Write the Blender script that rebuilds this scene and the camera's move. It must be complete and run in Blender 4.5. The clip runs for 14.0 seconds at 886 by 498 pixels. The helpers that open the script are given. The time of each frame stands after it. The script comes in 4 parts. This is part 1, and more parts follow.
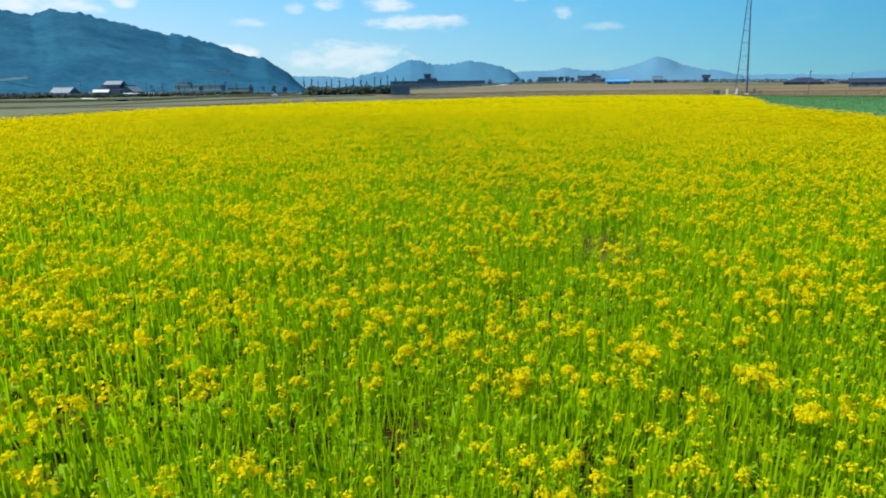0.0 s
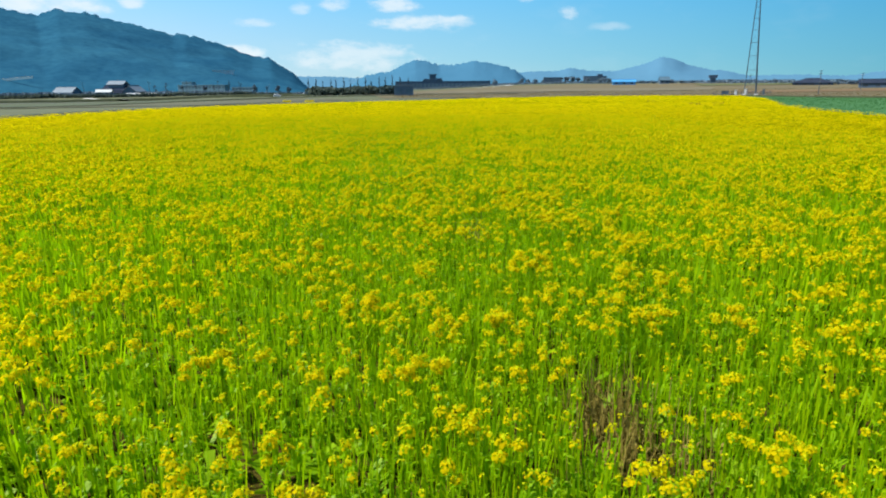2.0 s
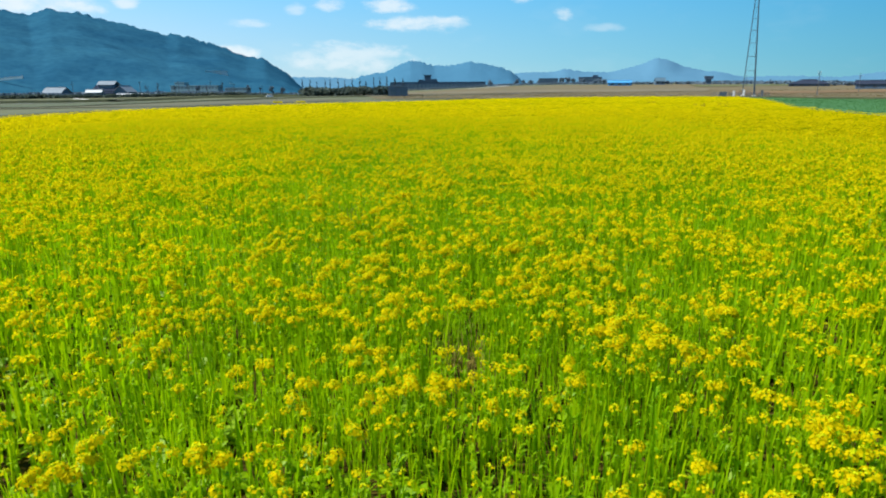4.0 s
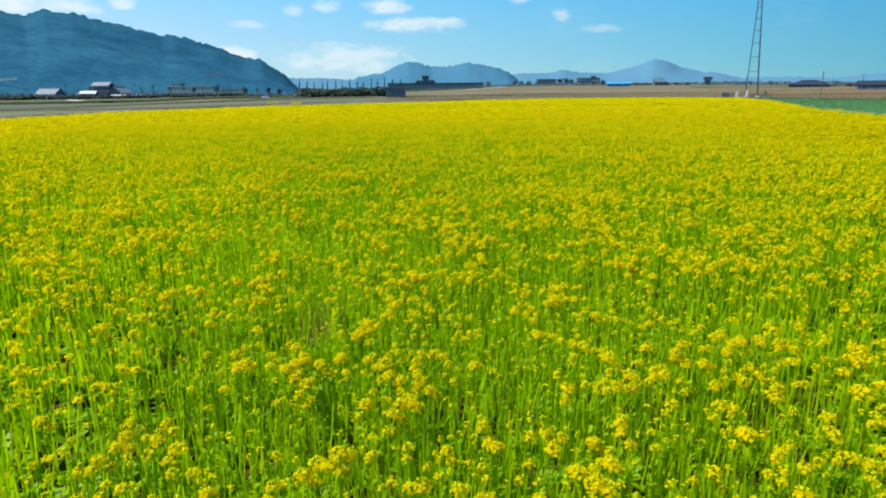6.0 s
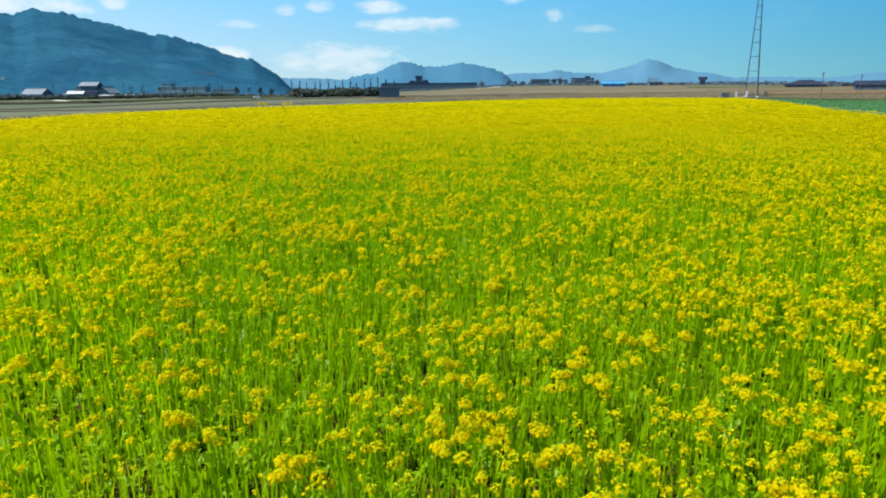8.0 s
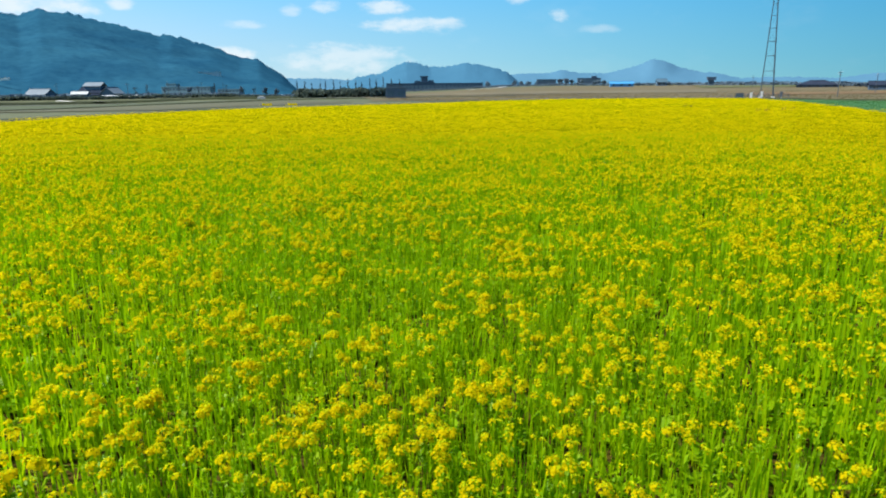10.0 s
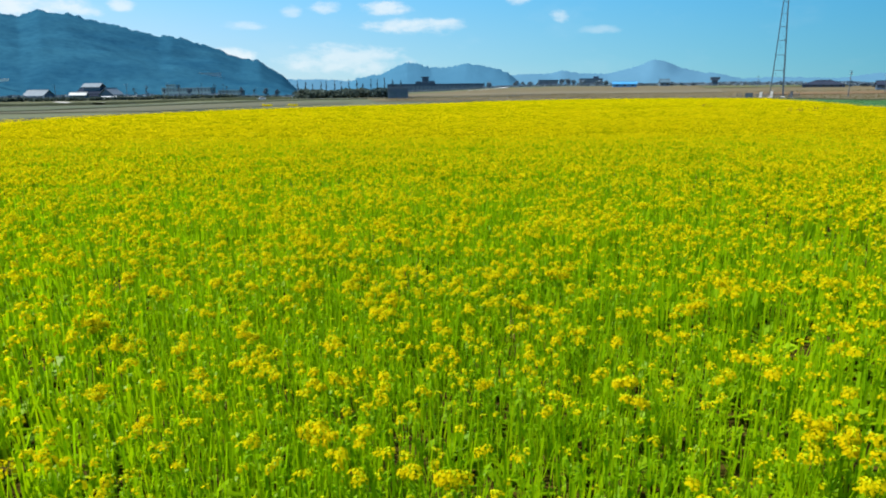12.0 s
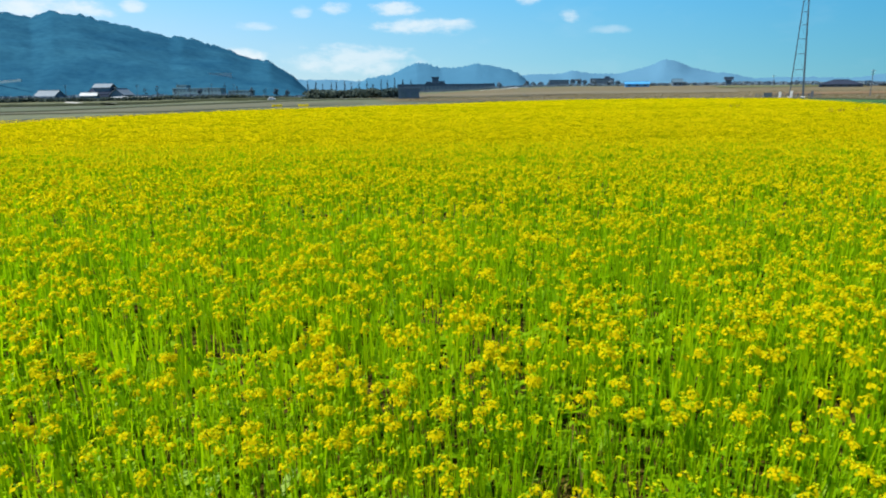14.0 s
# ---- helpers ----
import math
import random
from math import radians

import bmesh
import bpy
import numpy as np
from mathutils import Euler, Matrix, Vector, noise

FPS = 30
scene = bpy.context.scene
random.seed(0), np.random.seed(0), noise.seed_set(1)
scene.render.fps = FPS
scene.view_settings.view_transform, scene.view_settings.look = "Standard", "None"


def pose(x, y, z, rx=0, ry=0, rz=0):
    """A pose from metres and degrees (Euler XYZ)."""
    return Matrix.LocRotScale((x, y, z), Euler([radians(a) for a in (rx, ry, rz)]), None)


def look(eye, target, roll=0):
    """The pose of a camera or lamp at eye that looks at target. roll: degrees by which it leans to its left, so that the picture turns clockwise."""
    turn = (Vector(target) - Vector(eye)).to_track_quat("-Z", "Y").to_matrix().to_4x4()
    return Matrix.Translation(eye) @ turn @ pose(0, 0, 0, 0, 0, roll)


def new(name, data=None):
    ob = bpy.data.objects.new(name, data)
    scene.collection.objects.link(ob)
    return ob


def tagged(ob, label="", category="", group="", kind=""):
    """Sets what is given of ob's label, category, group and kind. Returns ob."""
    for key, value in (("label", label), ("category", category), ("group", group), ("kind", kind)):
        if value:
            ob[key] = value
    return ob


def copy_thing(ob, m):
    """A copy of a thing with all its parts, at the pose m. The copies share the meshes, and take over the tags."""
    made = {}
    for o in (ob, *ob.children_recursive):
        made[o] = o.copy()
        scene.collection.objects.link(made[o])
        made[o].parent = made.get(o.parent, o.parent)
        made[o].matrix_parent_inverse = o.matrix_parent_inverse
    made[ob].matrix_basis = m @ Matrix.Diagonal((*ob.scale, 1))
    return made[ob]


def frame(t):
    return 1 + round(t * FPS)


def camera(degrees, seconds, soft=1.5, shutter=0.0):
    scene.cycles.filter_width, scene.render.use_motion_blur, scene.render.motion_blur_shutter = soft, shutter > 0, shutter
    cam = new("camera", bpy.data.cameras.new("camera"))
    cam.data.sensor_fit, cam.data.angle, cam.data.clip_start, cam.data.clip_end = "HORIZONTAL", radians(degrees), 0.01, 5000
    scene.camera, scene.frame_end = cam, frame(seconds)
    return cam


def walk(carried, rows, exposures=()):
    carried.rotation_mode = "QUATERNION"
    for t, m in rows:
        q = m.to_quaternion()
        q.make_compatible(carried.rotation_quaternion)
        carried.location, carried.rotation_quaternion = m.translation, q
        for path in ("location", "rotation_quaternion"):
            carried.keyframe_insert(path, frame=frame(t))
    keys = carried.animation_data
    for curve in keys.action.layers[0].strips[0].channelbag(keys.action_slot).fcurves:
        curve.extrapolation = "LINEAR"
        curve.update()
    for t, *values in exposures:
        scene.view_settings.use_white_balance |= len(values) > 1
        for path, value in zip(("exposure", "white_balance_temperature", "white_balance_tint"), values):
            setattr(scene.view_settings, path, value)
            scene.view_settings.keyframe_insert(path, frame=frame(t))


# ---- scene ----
# ------------------------------------------------------------------ camera and its way
cam = camera(70.0, 14.0, soft=2.0)
PATH = [
    (0, (0.006, -0.207, 2.028), (0.003, 1.731, 1.533), -0.5),
    (0.5, (0.287, 0.678, 2.027), (0.282, 2.616, 1.533), -0.5),
    (1, (0.555, 1.675, 2.031), (0.549, 3.613, 1.538), -0.55),
    (1.5, (0.742, 2.685, 2.019), (0.730, 4.623, 1.525), -0.5),
    (2, (0.886, 3.751, 1.985), (0.867, 5.689, 1.491), -0.45),
    (2.5, (1.007, 4.960, 1.945), (0.984, 6.898, 1.451), -0.4),
    (3, (1.110, 6.080, 1.930), (1.092, 8.017, 1.436), -0.4),
    (5.3, (0.863, 10.294, 1.890), (0.868, 12.234, 1.402), -0.35),
    (5.5, (0.811, 10.800, 1.914), (0.813, 12.739, 1.424), -0.35),
    (6, (0.691, 12.119, 1.934), (0.694, 14.058, 1.445), -0.4),
    (6.5, (0.601, 13.436, 1.929), (0.610, 15.375, 1.437), -0.4),
    (7, (0.476, 14.758, 1.915), (0.496, 16.697, 1.423), -0.4),
    (7.5, (0.301, 16.137, 1.909), (0.324, 18.076, 1.417), -0.45),
    (8, (0.100, 17.431, 1.944), (0.123, 19.370, 1.455), -0.4),
    (8.5, (-0.121, 18.632, 1.988), (-0.109, 20.571, 1.499), -0.4),
    (9, (-0.367, 19.806, 2.000), (-0.359, 21.745, 1.510), -0.4),
    (11.5, (-1.796, 26.047, 1.850), (-1.787, 27.987, 1.365), -0.45),
    (12, (-2.024, 26.957, 1.797), (-2.018, 28.897, 1.311), -0.5),
    (12.5, (-2.273, 27.900, 1.770), (-2.282, 29.840, 1.283), -0.55),
    (13, (-2.499, 28.801, 1.770), (-2.514, 30.741, 1.282), -0.6),
    (13.5, (-2.686, 29.691, 1.765), (-2.708, 31.631, 1.278), -0.6),
    (14, (-2.862, 30.558, 1.725), (-2.885, 32.498, 1.240), -0.55),
]
walk(cam, [(t, look(eye, target, roll)) for t, eye, target, roll in PATH])
scene.view_settings.exposure = 0.83

# ------------------------------------------------------------------ sky and sun
SUN_ELEVATION, SUN_BEARING = 55.0, -98.0   # degrees; bearing clockwise from +y


def nodes_of(owner):
    owner.use_nodes = True
    tree = owner.node_tree
    tree.nodes.clear()
    return tree


def add(tree, kind, links=None, **values):
    """A node with its sockets set to values or linked to other sockets."""
    n = tree.nodes.new(kind)
    for key, value in values.items():
        if key == "op":
            n.operation = value
        elif key == "blend":
            n.data_type, n.blend_type = "RGBA", value
        elif key == "sky":
            n.sky_type = value
    for key, value in (links or {}).items():
        sock = n.inputs[key]
        if isinstance(value, bpy.types.NodeSocket):
            tree.links.new(value, sock)
        else:
            sock.default_value = value
    return n


def math_node(tree, op, a, b=0.0, c=0.0):
    return add(tree, "ShaderNodeMath", {0: a, 1: b, 2: c}, op=op).outputs[0]


def mix_color(tree, fac, a, b, blend="MIX"):
    n = add(tree, "ShaderNodeMix", {0: fac, 6: a, 7: b}, blend=blend)
    return n.outputs[2]


def ramp(tree, fac, *stops):
    n = tree.nodes.new("ShaderNodeValToRGB")
    tree.links.new(fac, n.inputs[0])
    el = n.color_ramp.elements
    while len(el) < len(stops):
        el.new(0.5)
    for e, (p, c) in zip(el, stops):
        e.position = p
        e.color = (c, c, c, 1) if isinstance(c, (int, float)) else (*c, 1)
    return n.outputs[0]


def noise_tex(tree, scale, detail=3.0, rough=0.55, vector=None):
    links = {"Scale": scale, "Detail": detail, "Roughness": rough}
    if vector is not None:
        links["Vector"] = vector
    return add(tree, "ShaderNodeTexNoise", links).outputs[0]


world = bpy.data.worlds.new("world")
scene.world = world
wt = nodes_of(world)
sky = add(wt, "ShaderNodeTexSky", sky="NISHITA")
sky.sun_disc = False
sky.sun_elevation, sky.sun_rotation = radians(SUN_ELEVATION), radians(SUN_BEARING)
sky.air_density, sky.dust_density, sky.ozone_density = 1.0, 0.2, 3.0
coord = add(wt, "ShaderNodeTexCoord").outputs["Generated"]
xyz = add(wt, "ShaderNodeSeparateXYZ", {0: coord})
bearing_deg = math_node(wt, "MULTIPLY", math_node(wt, "ARCTAN2", xyz.outputs[0], xyz.outputs[1]), 57.2958)
height_deg = math_node(wt, "MULTIPLY", math_node(wt, "ARCSINE", xyz.outputs[2]), 57.2958)
mapped = add(wt, "ShaderNodeMapping", {"Vector": coord, "Scale": (1.0, 1.0, 2.4)}).outputs[0]
puff = noise_tex(wt, 26.0, 6.0, 0.62, mapped)
wisp = noise_tex(wt, 7.0, 5.0, 0.6, mapped)
# cumulus: bearing, height, half width, half height in degrees, strength
CLOUDS = [(-8.3, 2.6, 6.2, 1.3, 0.62), (-2.2, 5.35, 4.6, 0.75, 0.75), (-4.7, 6.8, 2.4, 0.6, 0.75), (-9.6, 6.8, 1.5, 0.5, 0.6),
          (-12.4, 6.5, 0.9, 0.5, 0.45), (6.8, 7.35, 1.2, 0.5, 0.75), (10.3, 5.9, 1.0, 0.65, 0.6), (-25.3, 6.6, 1.0, 0.6, 0.7),
          (-31.5, 6.2, 5.0, 0.85, 0.85), (-16.3, 5.3, 1.8, 0.4, 0.45), (-17.4, 2.9, 2.4, 0.7, 0.85), (13.5, 4.8, 1.8, 0.4, 0.3),
          (60, 9, 12, 2, 0.7), (100, 14, 10, 2.5, 0.7), (-80, 12, 14, 2.5, 0.7), (170, 10, 16, 2.5, 0.7)]
cover = None
for b0, h0, w, h, strength in CLOUDS:
    du = math_node(wt, "DIVIDE", math_node(wt, "SUBTRACT", bearing_deg, b0), w)
    dv = math_node(wt, "DIVIDE", math_node(wt, "SUBTRACT", height_deg, h0), h)
    dist = math_node(wt, "ADD", math_node(wt, "MULTIPLY", du, du), math_node(wt, "MULTIPLY", dv, dv))
    inside = math_node(wt, "SUBTRACT", 1.0, dist)
    ragged = math_node(wt, "MULTIPLY_ADD", math_node(wt, "SUBTRACT", puff, 0.5), 3.6, inside)
    one = add(wt, "ShaderNodeMapRange", {0: ragged, 1: -0.25, 2: 1.3, 3: 0.0, 4: strength})
    one.interpolation_type = "SMOOTHSTEP"
    cover = one.outputs[0] if cover is None else math_node(wt, "MAXIMUM", cover, one.outputs[0])
veil = add(wt, "ShaderNodeMapRange", {0: wisp, 1: 0.55, 2: 0.85, 3: 0.0, 4: 0.10}).outputs[0]
cover = math_node(wt, "MAXIMUM", cover, veil)
# clear blue air that pales towards the horizon and, a little, towards the sun's side
low_air = ramp(wt, math_node(wt, "DIVIDE", height_deg, 40.0), (0.0, (4.9, 7.2, 8.1)), (0.06, (3.6, 6.8, 8.6)), (0.20, (1.9, 6.0, 9.8)), (1.0, (0.6, 2.2, 5.6)))
side = add(wt, "ShaderNodeMapRange", {0: bearing_deg, 1: -30.0, 2: 36.0, 3: 1.35, 4: 0.36}).outputs[0]
low_air = mix_color(wt, 1.0, low_air, add(wt, "ShaderNodeCombineColor", {0: math_node(wt, "POWER", side, 1.5), 1: math_node(wt, "POWER", side, 0.5), 2: math_node(wt, "POWER", side, 0.35)}).outputs[0], "MULTIPLY")
tinted = mix_color(wt, 0.9, sky.outputs[0], low_air)
sky_color = mix_color(wt, cover, tinted, (8.2, 9.0, 9.4, 1))
back = add(wt, "ShaderNodeBackground", {"Color": sky_color, "Strength": 0.06})
wt.links.new(back.outputs[0], add(wt, "ShaderNodeOutputWorld").inputs[0])

sun_data = bpy.data.lights.new("sun", "SUN")
sun_data.energy, sun_data.angle, sun_data.color = 4.8, radians(0.53), (1.0, 0.95, 0.86)
sun = new("sun", sun_data)
sb, se = radians(SUN_BEARING), radians(SUN_ELEVATION)
sun_from = Vector((math.sin(sb) * math.cos(se), math.cos(sb) * math.cos(se), math.sin(se))) * 100
sun.matrix_world = look(sun_from, (0, 0, 0))

# ------------------------------------------------------------------ materials


def bsdf(name):
    m = bpy.data.materials.new(name)
    t = nodes_of(m)
    p = add(t, "ShaderNodeBsdfPrincipled")
    out = add(t, "ShaderNodeOutputMaterial", {"Surface": p.outputs[0]})
    return m, t, p, out


def matte(name, low, high, scale=4.0, rough=0.85, bump=0.0, fine=None, spec=0.25, metal=0.0):
    """Two tones mixed by a coarse and a fine noise, with relief."""
    m, t, p, _ = bsdf(name)
    pos = add(t, "ShaderNodeTexCoord").outputs["Object"]
    a = noise_tex(t, scale, 4.0, 0.6, pos)
    b = noise_tex(t, fine or scale * 9.0, 3.0, 0.6, pos)
    fac = math_node(t, "ADD", math_node(t, "MULTIPLY", a, 0.62), math_node(t, "MULTIPLY", b, 0.38))
    col = mix_color(t, ramp(t, fac, (0.34, 0.0), (0.66, 1.0)), (*low, 1), (*high, 1))
    t.links.new(col, p.inputs["Base Color"])
    p.inputs["Roughness"].default_value = rough
    p.inputs["Specular IOR Level"].default_value = spec
    p.inputs["Metallic"].default_value = metal
    if bump:
        n = add(t, "ShaderNodeBump", {"Strength": 0.6, "Distance": bump, "Height": fac})
        t.links.new(n.outputs[0], p.inputs["Normal"])
    return m


def leafy(name, low, high, through_light=0.35, rough=0.8, spec=0.03, patch=0.35):
    """Thin living tissue: each blade differs, light passes through it."""
    m, t, p, out = bsdf(name)
    isle = add(t, "ShaderNodeNewGeometry").outputs["Random Per Island"]
    pos = add(t, "ShaderNodeNewGeometry").outputs["Position"]
    big = noise_tex(t, patch, 3.0, 0.6, pos)
    fac = math_node(t, "ADD", math_node(t, "MULTIPLY", isle, 0.6), math_node(t, "MULTIPLY", ramp(t, big, (0.3, 0.0), (0.7, 1.0)), 0.4))
    col = mix_color(t, fac, (*low, 1), (*high, 1))
    t.links.new(col, p.inputs["Base Color"])
    p.inputs["Roughness"].default_value = rough
    p.inputs["Specular IOR Level"].default_value = spec
    tr = add(t, "ShaderNodeBsdfTranslucent", {"Color": col})
    both = add(t, "ShaderNodeMixShader", {0: through_light, 1: p.outputs[0], 2: tr.outputs[0]})
    t.links.new(both.outputs[0], out.inputs[0])
    return m


def canopy_material():
    """The crop where its plants are not built singly: heads of yellow bloom over green, in small dots and wide drifts."""
    m, t, p, out = bsdf("flower_canopy")
    pos = add(t, "ShaderNodeNewGeometry").outputs["Position"]
    a = noise_tex(t, 16.0, 3.0, 0.7, pos)
    b = noise_tex(t, 0.22, 4.0, 0.6, pos)
    fac = math_node(t, "ADD", math_node(t, "MULTIPLY", a, 0.8), math_node(t, "MULTIPLY", b, 0.2))
    col = mix_color(t, ramp(t, fac, (0.46, 0.0), (0.54, 1.0)), (0.17, 0.24, 0.001, 1), (0.50, 0.395, 0.001, 1))
    t.links.new(col, p.inputs["Base Color"])
    p.inputs["Roughness"].default_value = 1.0
    p.inputs["Specular IOR Level"].default_value = 0.0
    n = add(t, "ShaderNodeBump", {"Strength": 1.0, "Distance": 0.12, "Height": a})
    t.links.new(n.outputs[0], p.inputs["Normal"])
    tr = add(t, "ShaderNodeBsdfTranslucent", {"Color": col})
    both = add(t, "ShaderNodeMixShader", {0: 0.3, 1: p.outputs[0], 2: tr.outputs[0]})
    t.links.new(both.outputs[0], out.inputs[0])
    return m


M_STEM = leafy("rape_stem", (0.23, 0.41, 0.001), (0.42, 0.57, 0.002), 0.55)
M_LEAF = leafy("rape_leaf", (0.19, 0.40, 0.001), (0.37, 0.56, 0.002), 0.6, 0.45, 0.2)
M_PETAL = leafy("rape_petal", (0.59, 0.535, 0.001), (0.78, 0.595, 0.002), 0.6, 0.8, 0.03, 5.0)
M_BUD = leafy("rape_bud", (0.44, 0.52, 0.003), (0.60, 0.63, 0.008), 0.4, 0.8, 0.03)
M_WEED = leafy("brown_weed", (0.10, 0.075, 0.02), (0.17, 0.13, 0.03), 0.2)
M_DRY = leafy("dry_stem", (0.18, 0.14, 0.03), (0.31, 0.25, 0.06), 0.25)
M_CANOPY = canopy_material()
M_SOIL = matte("soil", (0.030, 0.024, 0.003), (0.070, 0.054, 0.009), 3.0, 0.95, 0.03, 40.0, 0.05)
M_GROUND = matte("rough_grass_land", (0.062, 0.072, 0.034), (0.105, 0.115, 0.058), 0.03, 0.95, 0.1, 0.6)
M_REED = matte("dry_reed_field", (0.094, 0.077, 0.038), (0.135, 0.109, 0.053), 0.02, 0.95, 0.2, 0.9)
M_REED_BLADE = leafy("reed_blade", (0.11, 0.088, 0.040), (0.165, 0.132, 0.058), 0.2, 0.8, 0.1, 0.02)
M_WHEAT = matte("young_wheat", (0.028, 0.10, 0.024), (0.045, 0.135, 0.035), 0.15, 0.9, 0.1, 5.0)
M_WHEAT_BLADE = leafy("wheat_blade", (0.030, 0.105, 0.022), (0.052, 0.145, 0.034), 0.4, 0.8, 0.05, 0.1)
M_BANK = matte("bank_turf", (0.016, 0.026, 0.010), (0.042, 0.05, 0.02), 0.3, 0.95, 0.1, 3.0)
M_ASPHALT = matte("asphalt", (0.10, 0.10, 0.10), (0.17, 0.17, 0.16), 0.4, 0.9, 0.0, 8.0)
# aerial haze is painted into these three base colours as blue
M_FOREST = matte("hazed_wooded_slope", (0.009, 0.052, 0.10), (0.024, 0.10, 0.155), 0.010, 0.95, 0.2, 0.12, 0.0)
M_RANGE_NEAR = matte("hazed_hills", (0.040, 0.125, 0.20), (0.048, 0.14, 0.22), 0.004, 1.0, 0.0, 0.03, 0.0)
M_RANGE_FAR = matte("hazed_far_range", (0.062, 0.155, 0.235), (0.070, 0.168, 0.25), 0.002, 1.0, 0.0, 0.02, 0.0)
M_BARK = matte("bark", (0.07, 0.075, 0.08), (0.14, 0.14, 0.14), 1.5, 0.95, 0.02)
# blue-grey of distant haze is part of these three leaf and twig colours
M_TREE = leafy("hazed_tree_leaf", (0.045, 0.08, 0.08), (0.085, 0.125, 0.12), 0.2, 0.8, 0.1, 0.1)
M_FAR_TREE = leafy("hazed_distant_tree", (0.095, 0.145, 0.19), (0.14, 0.195, 0.245), 0.2, 0.8, 0.05, 0.1)
M_BARE = leafy("hazed_bare_twig", (0.038, 0.065, 0.09), (0.065, 0.095, 0.125), 0.1, 0.9, 0.1, 0.1)
M_SHRUB = leafy("shrub_leaf", (0.068, 0.096, 0.082), (0.092, 0.122, 0.102), 0.4, 0.8, 0.1, 0.1)
M_STEEL = matte("galvanised_steel", (0.035, 0.058, 0.08), (0.06, 0.09, 0.115), 0.5, 0.5, 0.0, 5.0, 0.4, 0.3)
M_CONCRETE = matte("concrete", (0.42, 0.42, 0.40), (0.58, 0.57, 0.54), 0.6, 0.9, 0.0, 8.0)
M_WHITE = matte("white_paint", (0.58, 0.61, 0.62), (0.70, 0.72, 0.72), 0.5, 0.6, 0.0, 6.0)
M_WALL_PALE = matte("pale_render_wall", (0.42, 0.44, 0.44), (0.55, 0.57, 0.56), 0.3, 0.9, 0.0, 3.0)
# timber walls are lightened and blued in colour to stand for haze
M_WALL_DARK = matte("hazed_timber_wall", (0.075, 0.125, 0.175), (0.105, 0.16, 0.215), 0.3, 0.9, 0.0, 3.0)
M_TILE_GREY = matte("grey_roof_tiles", (0.115, 0.155, 0.19), (0.17, 0.21, 0.245), 0.3, 0.7, 0.0, 3.0, 0.3)
M_TILE_RED = matte("dark_slate_roof", (0.018, 0.026, 0.045), (0.032, 0.042, 0.064), 0.3, 0.9, 0.0, 3.0, 0.0)
M_BLUE_ROOF = matte("blue_sheet_roof", (0.04, 0.22, 0.46), (0.07, 0.29, 0.54), 0.2, 0.5, 0.0, 3.0)
M_DARK = matte("dark_window", (0.02, 0.025, 0.03), (0.05, 0.055, 0.06), 0.5, 0.25, 0.0, 4.0, 0.5)
# the bluish tone of far walls is haze put into the base colour
M_FAR_WALL = matte("hazed_distant_wall", (0.045, 0.08, 0.125), (0.075, 0.115, 0.165), 0.1, 0.9, 0.0, 1.0)
# haze before the mountain's foot is mixed into this wall colour
M_SCHOOL = matte("hazed_grey_green_wall", (0.12, 0.215, 0.26), (0.16, 0.26, 0.305), 0.2, 0.9)
# haze tints both colours below; the pane colour also roofs one far house
M_HAZY_WALL = matte("hazed_pale_wall", (0.18, 0.31, 0.36), (0.24, 0.37, 0.42), 0.2, 0.9)
M_HAZY_PANE = matte("hazed_pane_and_roof", (0.05, 0.10, 0.14), (0.08, 0.14, 0.18), 0.3, 0.5, 0.0, 4.0, 0.3)
M_POLE = matte("weathered_pole", (0.06, 0.08, 0.10), (0.10, 0.12, 0.14), 0.6, 0.9)
M_RUBBER = matte("rubber", (0.02, 0.02, 0.02), (0.04, 0.04, 0.04), 2.0, 0.8)

# ------------------------------------------------------------------ building helpers


def mesh_from(name, verts, faces, mats, face_mat=None, smooth=False):
    me = bpy.data.meshes.new(name)
    verts = np.asarray(verts, np.float32).reshape(-1, 3)
    me.vertices.add(len(verts))
    me.vertices.foreach_set("co", verts.ravel())
    if isinstance(faces, np.ndarray):
        n, k = faces.shape
        idx, starts = faces.ravel(), np.arange(n) * k
    else:
        n = len(faces)
        idx = np.concatenate([np.asarray(f) for f in faces])
        starts = np.concatenate([[0], np.cumsum([len(f) for f in faces])[:-1]])
    me.loops.add(len(idx))
    me.loops.foreach_set("vertex_index", idx.astype(np.int32))
    me.polygons.add(n)
    me.polygons.foreach_set("loop_start", starts.astype(np.int32))
    for m in mats:
        me.materials.append(m)
    if face_mat is not None:
        me.polygons.foreach_set("material_index", np.asarray(face_mat, np.int32))
    me.update(calc_edges=True)
    if smooth:
        me.shade_smooth()
    return me


def part(name, bm, material, parent, label=""):
    me = bpy.data.meshes.new(name)
    bm.to_mesh(me)
    bm.free()
    for m in material if isinstance(material, (list, tuple)) else (material,):
        me.materials.append(m)
    ob = new(name, me)
    ob.parent = parent
    return tagged(ob, label)


def part_mesh(name, me, parent, label=""):
    ob = new(name, me)
    ob.parent = parent
    return tagged(ob, label)


def thing(name, x, y, z, turn, label, category, group="", kind=""):
    ob = new(name)
    ob.empty_display_size = 0.1
    ob.matrix_basis = pose(x, y, z, 0, 0, turn)
    return tagged(ob, label, category, group, kind)


